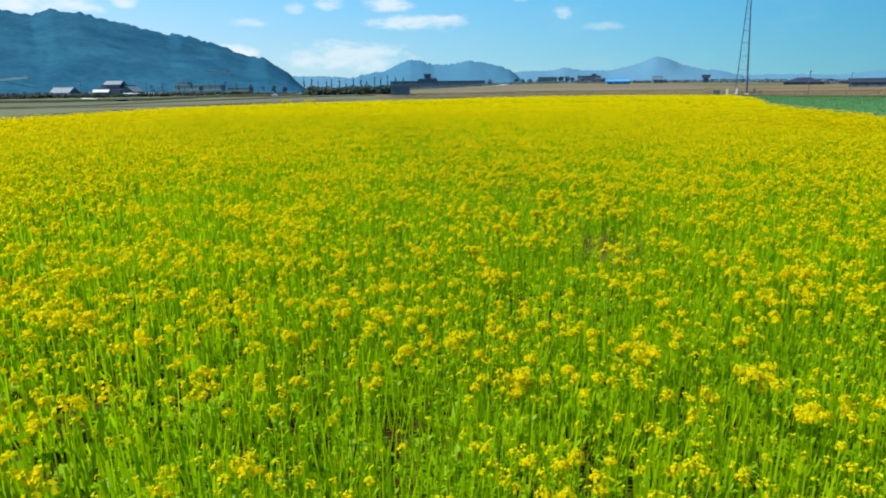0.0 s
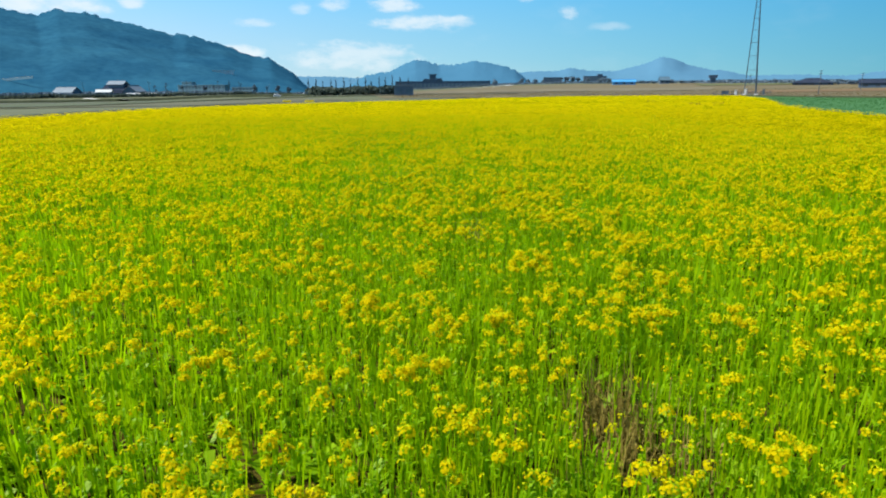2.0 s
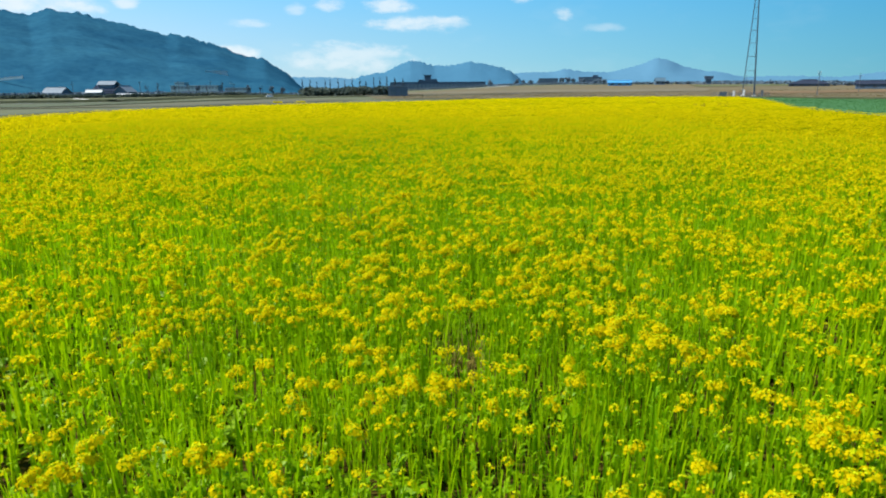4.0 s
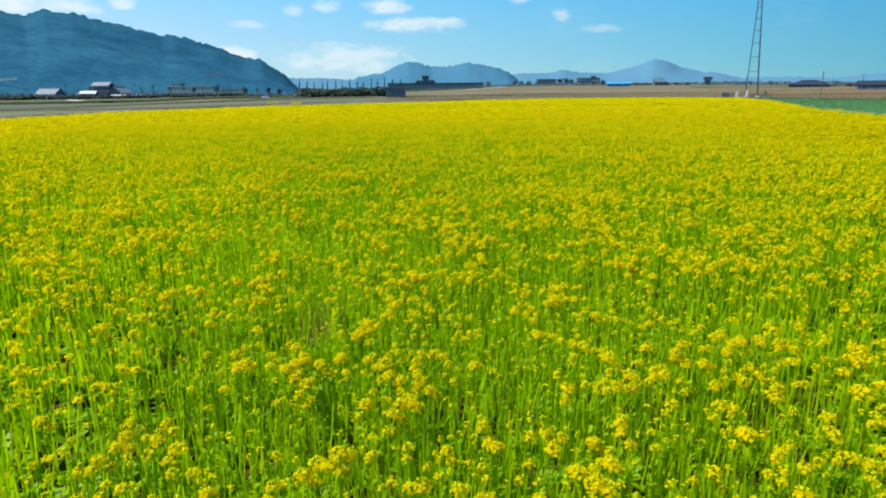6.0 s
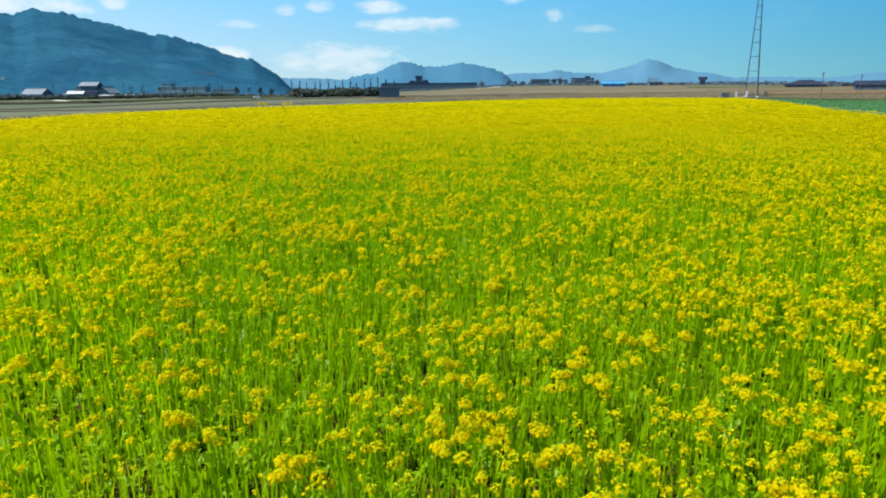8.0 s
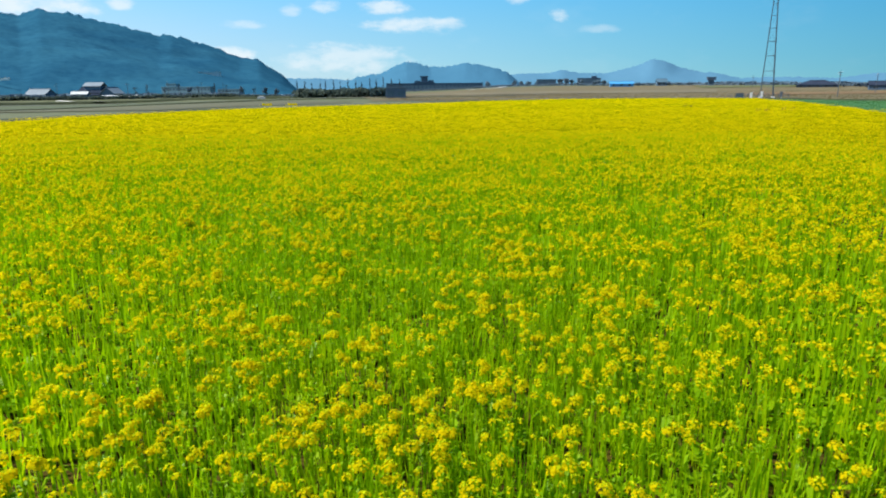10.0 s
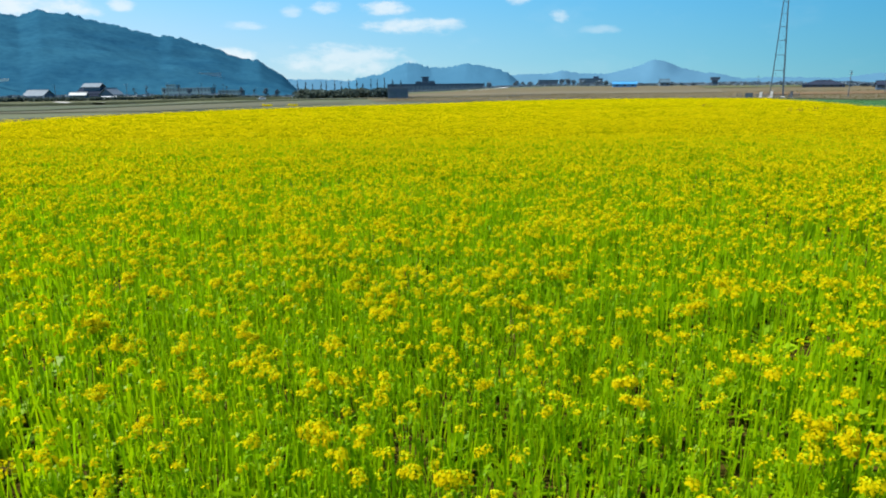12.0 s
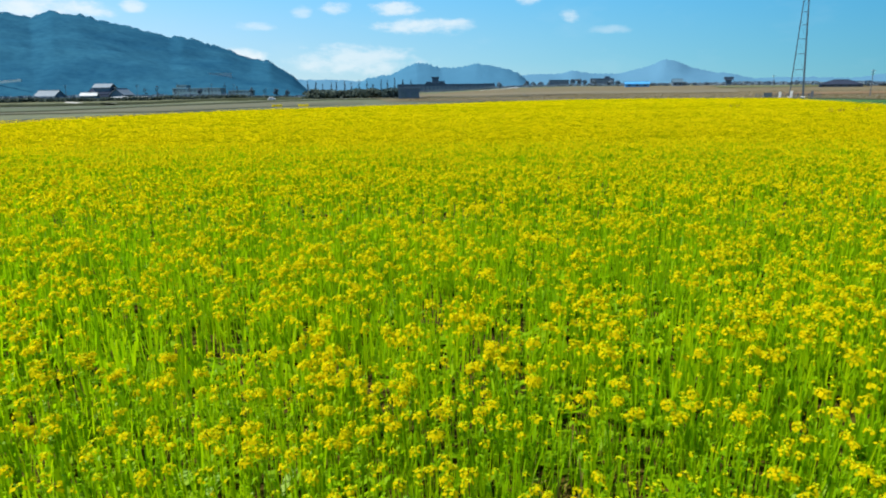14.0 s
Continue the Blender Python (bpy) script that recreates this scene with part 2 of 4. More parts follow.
def box(bm, cx, cy, cz, sx, sy, sz, bevel=0.0, turn=0.0):
    """A box with its base at cz."""
    m = Matrix.Translation((cx, cy, cz + sz / 2)) @ Matrix.Rotation(radians(turn), 4, "Z") @ Matrix.Diagonal((sx, sy, sz, 1))
    r = bmesh.ops.create_cube(bm, size=1.0, matrix=m)
    if bevel:
        edges = list({e for v in r["verts"] for e in v.link_edges})
        bmesh.ops.bevel(bm, geom=edges, offset=bevel, segments=1, affect="EDGES")
    return bm


def tube(bm, a, b, r0, r1=None, sides=6):
    a, b = Vector(a), Vector(b)
    r1 = r0 if r1 is None else r1
    q = (b - a).to_track_quat("Z", "Y").to_matrix().to_4x4()
    m = Matrix.Translation((a + b) / 2) @ q
    bmesh.ops.create_cone(bm, cap_ends=True, segments=sides, radius1=r0, radius2=r1, depth=(b - a).length, matrix=m)
    return bm


def smoothstep(a, b, v):
    s = np.clip((np.asarray(v, float) - a) / (b - a), 0, 1)
    return s * s * (3 - 2 * s)


SLOPE = 0.0094


def ground_z(x, y):
    """The land: the field falls gently ahead, the far plain is level, the village side lies lower, the village on a low terrace."""
    x, y = np.asarray(x, float), np.asarray(y, float)
    base = -SLOPE * np.clip(y, -60, 207)
    low = smoothstep(-45, -190, x) * smoothstep(20, 250, y)
    dist = np.minimum(np.hypot(x, y), 1500.0)
    side = np.degrees(np.arctan2(x, np.maximum(y, 1.0)))
    rise = 0.0082 * dist * smoothstep(300, 660, dist) * smoothstep(-6, 10, side)
    terrace = 2.6 * smoothstep(425, 470, dist) * smoothstep(-13, -19, side)
    return base - 2.3 * low + rise + terrace


def gz(x, y):
    return float(ground_z(x, y))


def at(deg, dist):
    """A place at a bearing clockwise from +y and a distance from the start."""
    return dist * math.sin(radians(deg)), dist * math.cos(radians(deg))


def value_noise(x, y, scale, seed):
    """Smooth 2D noise in 0..1."""
    r = np.random.default_rng(seed).random((64, 64))
    u, v = np.asarray(x) / scale + 500.3, np.asarray(y) / scale + 500.7
    i, j = np.floor(u).astype(int), np.floor(v).astype(int)
    fu, fv = u - i, v - j
    fu, fv = fu * fu * (3 - 2 * fu), fv * fv * (3 - 2 * fv)
    g = lambda a, b: r[a % 64, b % 64]
    return (g(i, j) * (1 - fu) + g(i + 1, j) * fu) * (1 - fv) + (g(i, j + 1) * (1 - fu) + g(i + 1, j + 1) * fu) * fv


# ------------------------------------------------------------------ land
def land():
    rings = np.concatenate([np.linspace(0, 60, 31)[:-1], np.linspace(60, 400, 69)[:-1], np.geomspace(400, 4900, 40)])
    spokes = 180
    a = np.linspace(0, 2 * np.pi, spokes, endpoint=False)
    R, A = np.meshgrid(rings[1:], a, indexing="ij")
    X, Y = R * np.sin(A), R * np.cos(A)
    V = np.concatenate([[[0, 0, gz(0, 0)]], np.stack([X, Y, ground_z(X, Y)], -1).reshape(-1, 3)])
    V[:, 2] -= 0.03
    F = [(0, 1 + (k + 1) % spokes, 1 + k) for k in range(spokes)]
    n = len(rings) - 1
    for i in range(n - 1):
        o, p = 1 + i * spokes, 1 + (i + 1) * spokes
        F += [(o + k, o + (k + 1) % spokes, p + (k + 1) % spokes, p + k) for k in range(spokes)]
    ob = new("ground", mesh_from("ground", V, F, [M_GROUND], smooth=True))
    tagged(ob, "rough grey-green and tan farmland reaching the horizon", "ground", kind="structure")


land()


def inside_poly(x, y, poly):
    x, y = np.asarray(x, float), np.asarray(y, float)
    hit = np.zeros(x.shape, bool)
    for (x0, y0), (x1, y1) in zip(poly, poly[1:] + poly[:1]):
        c = ((y0 > y) != (y1 > y)) & (x < (x1 - x0) * (y - y0) / (y1 - y0 + 1e-12) + x0)
        hit ^= c
    return hit


def sheet(name, poly, lift, material, step, label, category):
    """A patch of land cover that follows the ground."""
    xs, ys = [p[0] for p in poly], [p[1] for p in poly]
    bm = bmesh.new()
    f = bm.faces.new([bm.verts.new((x, y, 0)) for x, y in poly])
    for axis, lo, hi in ((0, min(xs), max(xs)), (1, min(ys), max(ys))):
        c = lo + step
        while c < hi:
            no = (1, 0, 0) if axis == 0 else (0, 1, 0)
            co = (c, 0, 0) if axis == 0 else (0, c, 0)
            bmesh.ops.bisect_plane(bm, geom=bm.verts[:] + bm.edges[:] + bm.faces[:], plane_co=co, plane_no=no)
            c += step
    for v in bm.verts:
        v.co.z = gz(v.co.x, v.co.y) + lift
    bm.normal_update()
    for f in bm.faces:
        if f.normal.z < 0:
            f.normal_flip()
    me = bpy.data.meshes.new(name)
    bm.to_mesh(me)
    bm.free()
    me.materials.append(material)
    return tagged(new(name, me), label, category, kind="structure")


FIELD = [(-33, -40), (-35, 30), (-36, 53), (-40, 90), (-37, 130), (-17, 180), (12, 235), (48, 264), (85, 268), (111, 251), (90, 188), (57, 115), (44, 88), (37, 68), (31.5, 48), (25, 32), (4, -10), (4, -40)]
sheet("field_soil", FIELD, 0.02, M_SOIL, 12.0, "dark brown tilled soil under the flowering crop", "soil")
sheet("wheat_field", [(4.6, -10), (25.6, 32), (32.2, 48), (37.8, 68), (44.8, 88), (57.8, 115), (90.8, 188), (111.4, 248), (113, 242), (118, 210), (125, 180), (150, 140), (240, 80), (240, -10)], 0.06, M_WHEAT, 20.0,
      "dark green field of young wheat beside the yellow crop", "field")
sheet("reed_field", [(-25, 262), (20, 262), (45, 274), (112, 263), (114.5, 246), (120.5, 211), (127.5, 181), (152, 142.5), (242, 82.5), (420, 70), (560, 700), (60, 800), (-70, 560)], 0.15, M_REED, 50.0,
      "tan field of dry reeds and stubble on the far plain", "field")

# ------------------------------------------------------------------ hills and mountains


def hills(name, lo, hi, foot, ridge, behind, crest, material, label, rough, seed, columns=220, rows=26, treetops=0.0):
    """A range on the skyline: its crest as bearings and heights, with spurs and gullies."""
    b = np.linspace(lo, hi, columns)
    top = np.interp(b, [p[0] for p in crest], [p[1] for p in crest])
    ease = np.hanning(9) / np.hanning(9).sum()
    top = np.convolve(np.pad(top, 4, mode="edge"), ease, mode="valid")
    k = np.concatenate([np.linspace(0, 1, rows), np.linspace(1, 0, 8)[1:]])
    d = np.concatenate([np.linspace(foot, ridge, rows), np.linspace(ridge, behind, 8)[1:]])
    B, K = np.meshgrid(b, k, indexing="ij")
    D = np.broadcast_to(d, B.shape).copy()
    X, Y = D * np.sin(np.radians(B)), D * np.cos(np.radians(B))
    spur = value_noise(X, Y, ridge * 0.09, seed) * 0.5 + value_noise(X, Y, ridge * 0.035, seed + 1) * 0.3 + value_noise(X, Y, ridge * 0.022, seed + 2) * 0.2
    shape = K ** 0.85 * (1 + (spur - 0.5) * 0.6 * (1 - K))
    Z = top[:, None] * shape
    Z += rough * (value_noise(X, Y, ridge * 0.016, seed + 3) + value_noise(X, Y, ridge * 0.011, seed + 4) - 1.0) * np.clip(top[:, None] / 20, 0, 1)
    Z += treetops * (value_noise(X, Y, 6.5, seed + 8) - 0.4) * np.where(K > 0.97, 1.0, 0.14) * np.clip(top[:, None] / 20, 0, 1)
    Z += -4.0
    V = np.stack([X, Y, Z], -1).reshape(-1, 3)
    n = len(k)
    i, j = np.meshgrid(np.arange(columns - 1), np.arange(n - 1), indexing="ij")
    o = (i * n + j).ravel()
    F = np.stack([o, o + n, o + n + 1, o + 1], -1)
    ob = new(name, mesh_from(name, V, F, [material], smooth=True))
    tagged(ob, label, "mountain", kind="structure")
    return b, top, ob


MOUNTAIN = [(-80, 90), (-55, 150), (-42, 142), (-34, 133), (-31.5, 122), (-30.2, 133), (-28.5, 129), (-24.8, 112), (-22.4, 98), (-21.5, 99),
            (-18.7, 83), (-16.5, 64), (-15, 60), (-13.2, 33), (-12.0, 8), (-11.5, 0)]
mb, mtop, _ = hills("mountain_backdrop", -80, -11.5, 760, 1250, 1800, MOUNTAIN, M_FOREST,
                    "wooded mountain behind the village, tinted dark blue-green for haze", 0.6, 3, 800, 64, 5.5)


def slope_z(x, y):
    """Height of the mountain's surface."""
    hit, place, _, _ = bpy.data.objects["mountain_backdrop"].ray_cast((x, y, 600), (0, 0, -1))
    return place.z if hit else gz(x, y)


HILLS = [(-9, 0), (-7.2, 62), (-5, 80), (-3.8, 112), (-2.8, 130), (-1.8, 122), (-0.7, 104), (0.8, 108), (2.3, 122), (3.3, 117), (4.8, 100), (5.9, 80), (6.7, 45), (7.6, 0)]
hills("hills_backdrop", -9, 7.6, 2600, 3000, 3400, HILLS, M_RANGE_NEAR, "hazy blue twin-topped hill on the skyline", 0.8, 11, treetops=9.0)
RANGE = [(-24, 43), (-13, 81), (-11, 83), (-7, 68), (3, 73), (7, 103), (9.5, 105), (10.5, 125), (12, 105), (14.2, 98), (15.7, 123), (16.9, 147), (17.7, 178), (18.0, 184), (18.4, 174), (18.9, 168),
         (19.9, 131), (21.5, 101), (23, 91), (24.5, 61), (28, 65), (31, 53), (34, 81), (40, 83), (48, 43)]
hills("range_backdrop", -24, 48, 3900, 4300, 4700, RANGE, M_RANGE_FAR, "far mountain range with one peak, tinted pale blue for haze", 0.9, 21, 460, treetops=9.0)


def blob_cloud(count, center, radius, squash, size, seed):
    """Small leaf-clump quads spread through an ellipsoid; returns vertices and faces."""
    r = np.random.default_rng(seed)
    p = r.normal(size=(count, 3))
    p /= np.linalg.norm(p, axis=1)[:, None]
    p *= (r.random(count)[:, None] ** 0.4) * np.array([radius, radius, radius * squash])
    p += np.asarray(center)
    return quads_at(p, size, r)


def quads_at(p, size, r):
    n = len(p)
    a = r.normal(size=(n, 3))
    a /= np.linalg.norm(a, axis=1)[:, None]
    c = r.normal(size=(n, 3))
    b = np.cross(a, c)
    b /= np.linalg.norm(b, axis=1)[:, None]
    s = (size * (0.6 + 0.8 * r.random(n)))[:, None]
    V = np.stack([p - a * s - b * s * 0.7, p + a * s - b * s * 0.7, p + a * s + b * s * 0.7, p - a * s + b * s * 0.7], 1).reshape(-1, 3)
    F = np.arange(4 * n).reshape(n, 4)
    return V, F


# ------------------------------------------------------------------ the flowering crop


class Template:
    """A plant as flat arrays, ready to be repeated."""

    def __init__(self):
        self.v, self.f, self.m = [], [], []

    def quad(self, pts, m):
        o = len(self.v)
        self.v += [tuple(p) for p in pts]
        self.f.append((o, o + 1, o + 2, o + 3))
        self.m.append(m)

    def arrays(self):
        return np.array(self.v, np.float32), np.array(self.f, np.int32), np.array(self.m, np.int32)


STEM, LEAF, PETAL, BUD, DRY, CANOPY = range(6)


def stem(t, r, base, top, w0, w1, m=STEM, sides=3):
    """A tapering stalk with three or more sides."""
    a0 = r.uniform(0, 6.28)
    base, top = np.array(base, float), np.array(top, float)
    for s in range(sides):
        a, b = a0 + 6.2832 * s / sides, a0 + 6.2832 * (s + 1) / sides
        d0, d1 = np.array((math.cos(a), math.sin(a), 0)), np.array((math.cos(b), math.sin(b), 0))
        t.quad((base + d0 * w0, base + d1 * w0, top + d1 * w1, top + d0 * w1), m)


def ribbon(t, r, base, top, w0, w1, m=STEM):
    """A stalk seen from some metres off, as one narrow blade."""
    a = r.uniform(0, 6.28)
    d = np.array((math.cos(a), math.sin(a), 0))
    base, top = np.array(base, float), np.array(top, float)
    t.quad((base - d * w0, base + d * w0, top + d * w1, top - d * w1), m)


def leaf(t, r, at, length, width, lift, m=LEAF):
    """A folded blade that rises from the stalk and droops at its tip."""
    a = r.uniform(0, 6.28)
    out, side = np.array((math.cos(a), math.sin(a), 0)), np.array((-math.sin(a), math.cos(a), 0))
    at = np.array(at, float)
    mid = at + out * length * 0.5 * math.cos(lift) + np.array((0, 0, length * 0.55 * math.sin(lift)))
    tip = at + out * length * math.cos(lift) + np.array((0, 0, length * (0.8 * math.sin(lift) - 0.12)))
    t.quad((at - side * width * 0.3, at + side * width * 0.3, mid + side * width * 0.5, mid - side * width * 0.5), m)
    t.quad((mid - side * width * 0.5, mid + side * width * 0.5, tip + side * width * 0.08, tip - side * width * 0.08), m)


def blossom(t, r, c, n, s, m=PETAL):
    n = n / np.linalg.norm(n)
    u = np.cross(n, r.normal(size=3))
    u /= np.linalg.norm(u)
    w = np.cross(n, u)
    t.quad((c - u * s, c - w * s, c + u * s, c + w * s), m)


def raceme(t, r, at, radius, petals, buds, size, tall=0.8):
    """A domed flower head: open blossoms spread evenly round it, a knot of buds on its crown."""
    at = np.array(at, float)
    turn = r.uniform(0, 6.28)
    for i in range(petals):
        k = (i + 0.5) / petals
        a, e = turn + 2.39996 * i + r.normal(0, 0.25), math.asin(min(1.0, -0.45 + 1.35 * k)) + r.normal(0, 0.08)
        d = np.array((math.cos(a) * math.cos(e), math.sin(a) * math.cos(e), math.sin(e) * tall))
        blossom(t, r, at + d * radius * r.uniform(0.78, 1.08), d + r.normal(0, 0.3, 3) + np.array((0, 0, 0.45)), size * r.uniform(0.75, 1.2))
    for i in range(buds):
        c = at + np.array((r.normal(0, radius * 0.36), r.normal(0, radius * 0.36), radius * tall * r.uniform(0.7, 1.05)))
        blossom(t, r, c, np.array((r.normal(0, 0.7), r.normal(0, 0.7), 1.0)), size * 0.6, BUD)


HEIGHT = 0.45   # of a grown plant, metres


def near_plant(seed, stage):
    """A rape plant seen from two to four metres. stage 0: a leafy shoot, 1: in bud, 2: opening, 3: in full flower."""
    r = np.random.default_rng(seed)
    t = Template()
    h = HEIGHT * (r.uniform(0.5, 0.86) if stage == 0 else 1.0)
    lean = r.normal(0, 0.020, 2)
    top = np.array((lean[0], lean[1], h))
    on = lambda z: (lean[0] * z / h, lean[1] * z / h, z)
    if stage == 3:
        stem(t, r, (0, 0, 0), top, 0.0046, 0.0026)
    else:
        ribbon(t, r, (0, 0, 0), top, 0.0052, 0.0032)
    for i in range(2):
        z = h * r.uniform(0.2, 0.8)
        leaf(t, r, on(z), r.uniform(0.07, 0.13) * (1.15 - 0.5 * z / h), r.uniform(0.010, 0.019), r.uniform(1.0, 1.45))
    for i in range(2):
        z = h * r.uniform(0.55, 0.92)
        leaf(t, r, on(z), r.uniform(0.035, 0.065), r.uniform(0.013, 0.022), r.uniform(0.4, 1.2))
    heads = [] if stage == 0 else [(top, 1.0)]
    for i in range((0, 0, 1, 1)[stage] if r.random() < 0.7 else 0):
        z, a, o = h * r.uniform(0.5, 0.75), r.uniform(0, 6.28), r.uniform(0.025, 0.06)
        q = np.array((lean[0] + math.cos(a) * o, lean[1] + math.sin(a) * o, h * r.uniform(0.84, 0.99)))
        ribbon(t, r, on(z), q, 0.0028, 0.0020)
        heads.append((q, r.uniform(0.6, 0.85)))
    for q, s in heads:
        if stage == 1:
            raceme(t, r, q, 0.017 * s, 3, 6, 0.0095)
        elif stage == 2:
            raceme(t, r, q, 0.026 * s, int(13 * s), int(7 * s), 0.0098)
        else:
            raceme(t, r, q, 0.034 * s, int(25 * s), int(8 * s), 0.0106)
    return t.arrays()


def middle_plant(seed, stage):
    """The same plants seen from four to nine metres."""
    r = np.random.default_rng(seed)
    t = Template()
    h = HEIGHT * (r.uniform(0.5, 0.86) if stage == 0 else 1.0)
    top = np.array((*r.normal(0, 0.020, 2), h))
    ribbon(t, r, (0, 0, 0.04), top, 0.007, 0.004)
    z = h * r.uniform(0.35, 0.8)
    a, low = r.uniform(0, 6.28), np.array((top[0] * z / h, top[1] * z / h, z))
    ribbon(t, r, low, low + np.array((math.cos(a) * 0.04, math.sin(a) * 0.04, r.uniform(0.06, 0.11))), 0.010, 0.004, LEAF)
    if stage == 1:
        raceme(t, r, top, 0.016, 2, 2, 0.0115)
    elif stage == 2:
        raceme(t, r, top, 0.026, 6, 2, 0.0135)
    elif stage == 3:
        raceme(t, r, top, 0.034, 10, 2, 0.0155)
        a = r.uniform(0, 6.28)
        raceme(t, r, top + np.array((math.cos(a) * 0.05, math.sin(a) * 0.05, r.uniform(-0.06, 0.0))), 0.024, 5, 1, 0.0135)
    return t.arrays()


def far_plant(seed, stage):
    """The same plants seen from nine to twenty-two metres."""
    r = np.random.default_rng(seed)
    t = Template()
    h = HEIGHT * (r.uniform(0.5, 0.82) if stage == 0 else 1.0)
    top = np.array((*r.normal(0, 0.02, 2), h))
    ribbon(t, r, (0, 0, 0.12), top, 0.014, 0.009, STEM if stage else LEAF)
    if stage == 1:
        raceme(t, r, top, 0.016, 1, 2, 0.018)
    elif stage == 2:
        raceme(t, r, top, 0.026, 4, 0, 0.0175)
    elif stage == 3:
        raceme(t, r, top, 0.036, 6, 1, 0.0205)
        raceme(t, r, top + np.array((*r.normal(0, 0.035, 2), -0.03)), 0.024, 2, 0, 0.0175)
    return t.arrays()


def knot(seed):
    """A handful of flower heads, one to a blossom, for the field's far reach."""
    r = np.random.default_rng(seed)
    t = Template()
    for i in range(6):
        c = np.array((*r.normal(0, 0.06, 2), HEIGHT + r.normal(-0.02, 0.022)))
        blossom(t, r, c, r.normal(0, 1, 3) + np.array((0, 0, 0.1)), 0.022)
    return t.arrays()


def undergrowth(seed, broad):
    """A bunch of bare stalks and narrow upright leaves between the flowering plants."""
    r = np.random.default_rng(seed)
    t = Template()
    for i in range(7):
        a = r.uniform(0, 6.28)
        out, side = np.array((math.cos(a), math.sin(a), 0)), np.array((-math.sin(a), math.cos(a), 0))
        p = np.array((r.normal(0, 0.06), r.normal(0, 0.06), r.uniform(0.0, 0.05)))
        length, w, lift = r.uniform(0.14, 0.34), r.uniform(0.008, 0.015) * broad, r.uniform(1.2, 1.52)
        q = p + out * length * math.cos(lift) + np.array((0, 0, length * math.sin(lift)))
        t.quad((p - side * w * 0.5, p + side * w * 0.5, q + side * w * 0.3, q - side * w * 0.3), STEM if i % 2 else LEAF)
    return t.arrays()


def dry_shoot(seed):
    r = np.random.default_rng(seed)
    t = Template()
    ribbon(t, r, (0, 0, 0), (r.normal(0, 0.04), r.normal(0, 0.04), r.uniform(0.2, 0.42)), 0.004, 0.002, DRY)
    leaf(t, r, (0, 0, 0.1), 0.08, 0.012, 1.0, DRY)
    return t.arrays()


def repeat(templates, which, x, y, scale, height, r, lift=0.0):
    """Places templates at x, y: arrays of vertices, faces, materials."""
    V, F, M, o = [], [], [], 0
    turn = r.uniform(0, 2 * np.pi, len(x))
    z = ground_z(x, y) + lift
    for k, (tv, tf, tm) in enumerate(templates):
        s = np.nonzero(which == k)[0]
        if not len(s):
            continue
        c, sn = np.cos(turn[s])[:, None], np.sin(turn[s])[:, None]
        sc, hh = scale[s][:, None], height[s][:, None]
        v = np.stack([(tv[:, 0] * c - tv[:, 1] * sn) * sc + x[s][:, None], (tv[:, 0] * sn + tv[:, 1] * c) * sc + y[s][:, None], tv[:, 2] * hh + z[s][:, None]], -1)
        V.append(v.reshape(-1, 3))
        F.append((tf[None] + (np.arange(len(s)) * len(tv))[:, None, None] + o).reshape(-1, 4))
        M.append(np.tile(tm, len(s)))
        o += len(s) * len(tv)
    return np.concatenate(V), np.concatenate(F), np.concatenate(M)


def joined(pieces):
    """Several results of repeat() as one."""
    V, F, M, o = [], [], [], 0
    for v, f, m in pieces:
        V.append(v)
        F.append(f + o)
        M.append(m)
        o += len(v)
    return np.concatenate(V), np.concatenate(F), np.concatenate(M)


CROP_MATS = [M_STEM, M_LEAF, M_PETAL, M_BUD, M_DRY, M_CANOPY]
BARE = [(1.82, 7.05, 0.24, 0.58), (2.15, 6.7, 0.12, 0.2), (1.2, 11.9, 0.18, 0.3), (-0.3, 17.0, 0.15, 0.25), (-1.4, 31.9, 0.1, 0.15), (-2.4, 33.0, 0.12, 0.2)]


def bare_spot(x, y, grow=1.0):
    b = np.zeros(len(x), bool)
    for cx, cy, a, c in BARE:
        b |= ((x - cx) / (a * grow)) ** 2 + ((y - cy) / (c * grow)) ** 2 < 1
    return b


def strip_center(y):
    """The middle of the strip of the field that is built most finely."""
    return 1.1 - 0.0068 * (np.clip(np.asarray(y), 2, 35) - 9) ** 2


def reach(x, y):
    """How far the crop at x, y lies from that strip."""
    return np.maximum(np.maximum(np.abs(x - strip_center(y)) / 0.72, y - 31.0), 2.2)


def fan(x, y):
    """Metres by which x, y lies outside the widening stretch of the field that is built plant by plant."""
    return np.abs(x - strip_center(y)) - (0.76 * (np.maximum(y, -2.5) + 1.0) + 1.8)


def scatter(density, lo, hi, x0, x1, y0, y1, seed):
    r = np.random.default_rng(seed)
    n = int((x1 - x0) * (y1 - y0) * density)
    x, y = r.uniform(x0, x1, n), r.uniform(y0, y1, n)
    d = reach(x, y) * r.normal(1.0, 0.10, n)
    clump = value_noise(x, y, 0.35, seed + 50) * 0.55 + value_noise(x, y, 1.6, seed + 51) * 0.45
    keep = (d >= lo) & (d < hi) & inside_poly(x, y, FIELD) & (r.random(n) < 0.45 + 1.1 * clump)
    x, y = x[keep], y[keep]
    keep = (fan(x, y) < 0) | (r.random(len(x)) < 0.15)
    x, y = x[keep], y[keep]
    keep = ~bare_spot(x, y) | (r.random(len(x)) < 0.12)
    return x[keep], y[keep], r


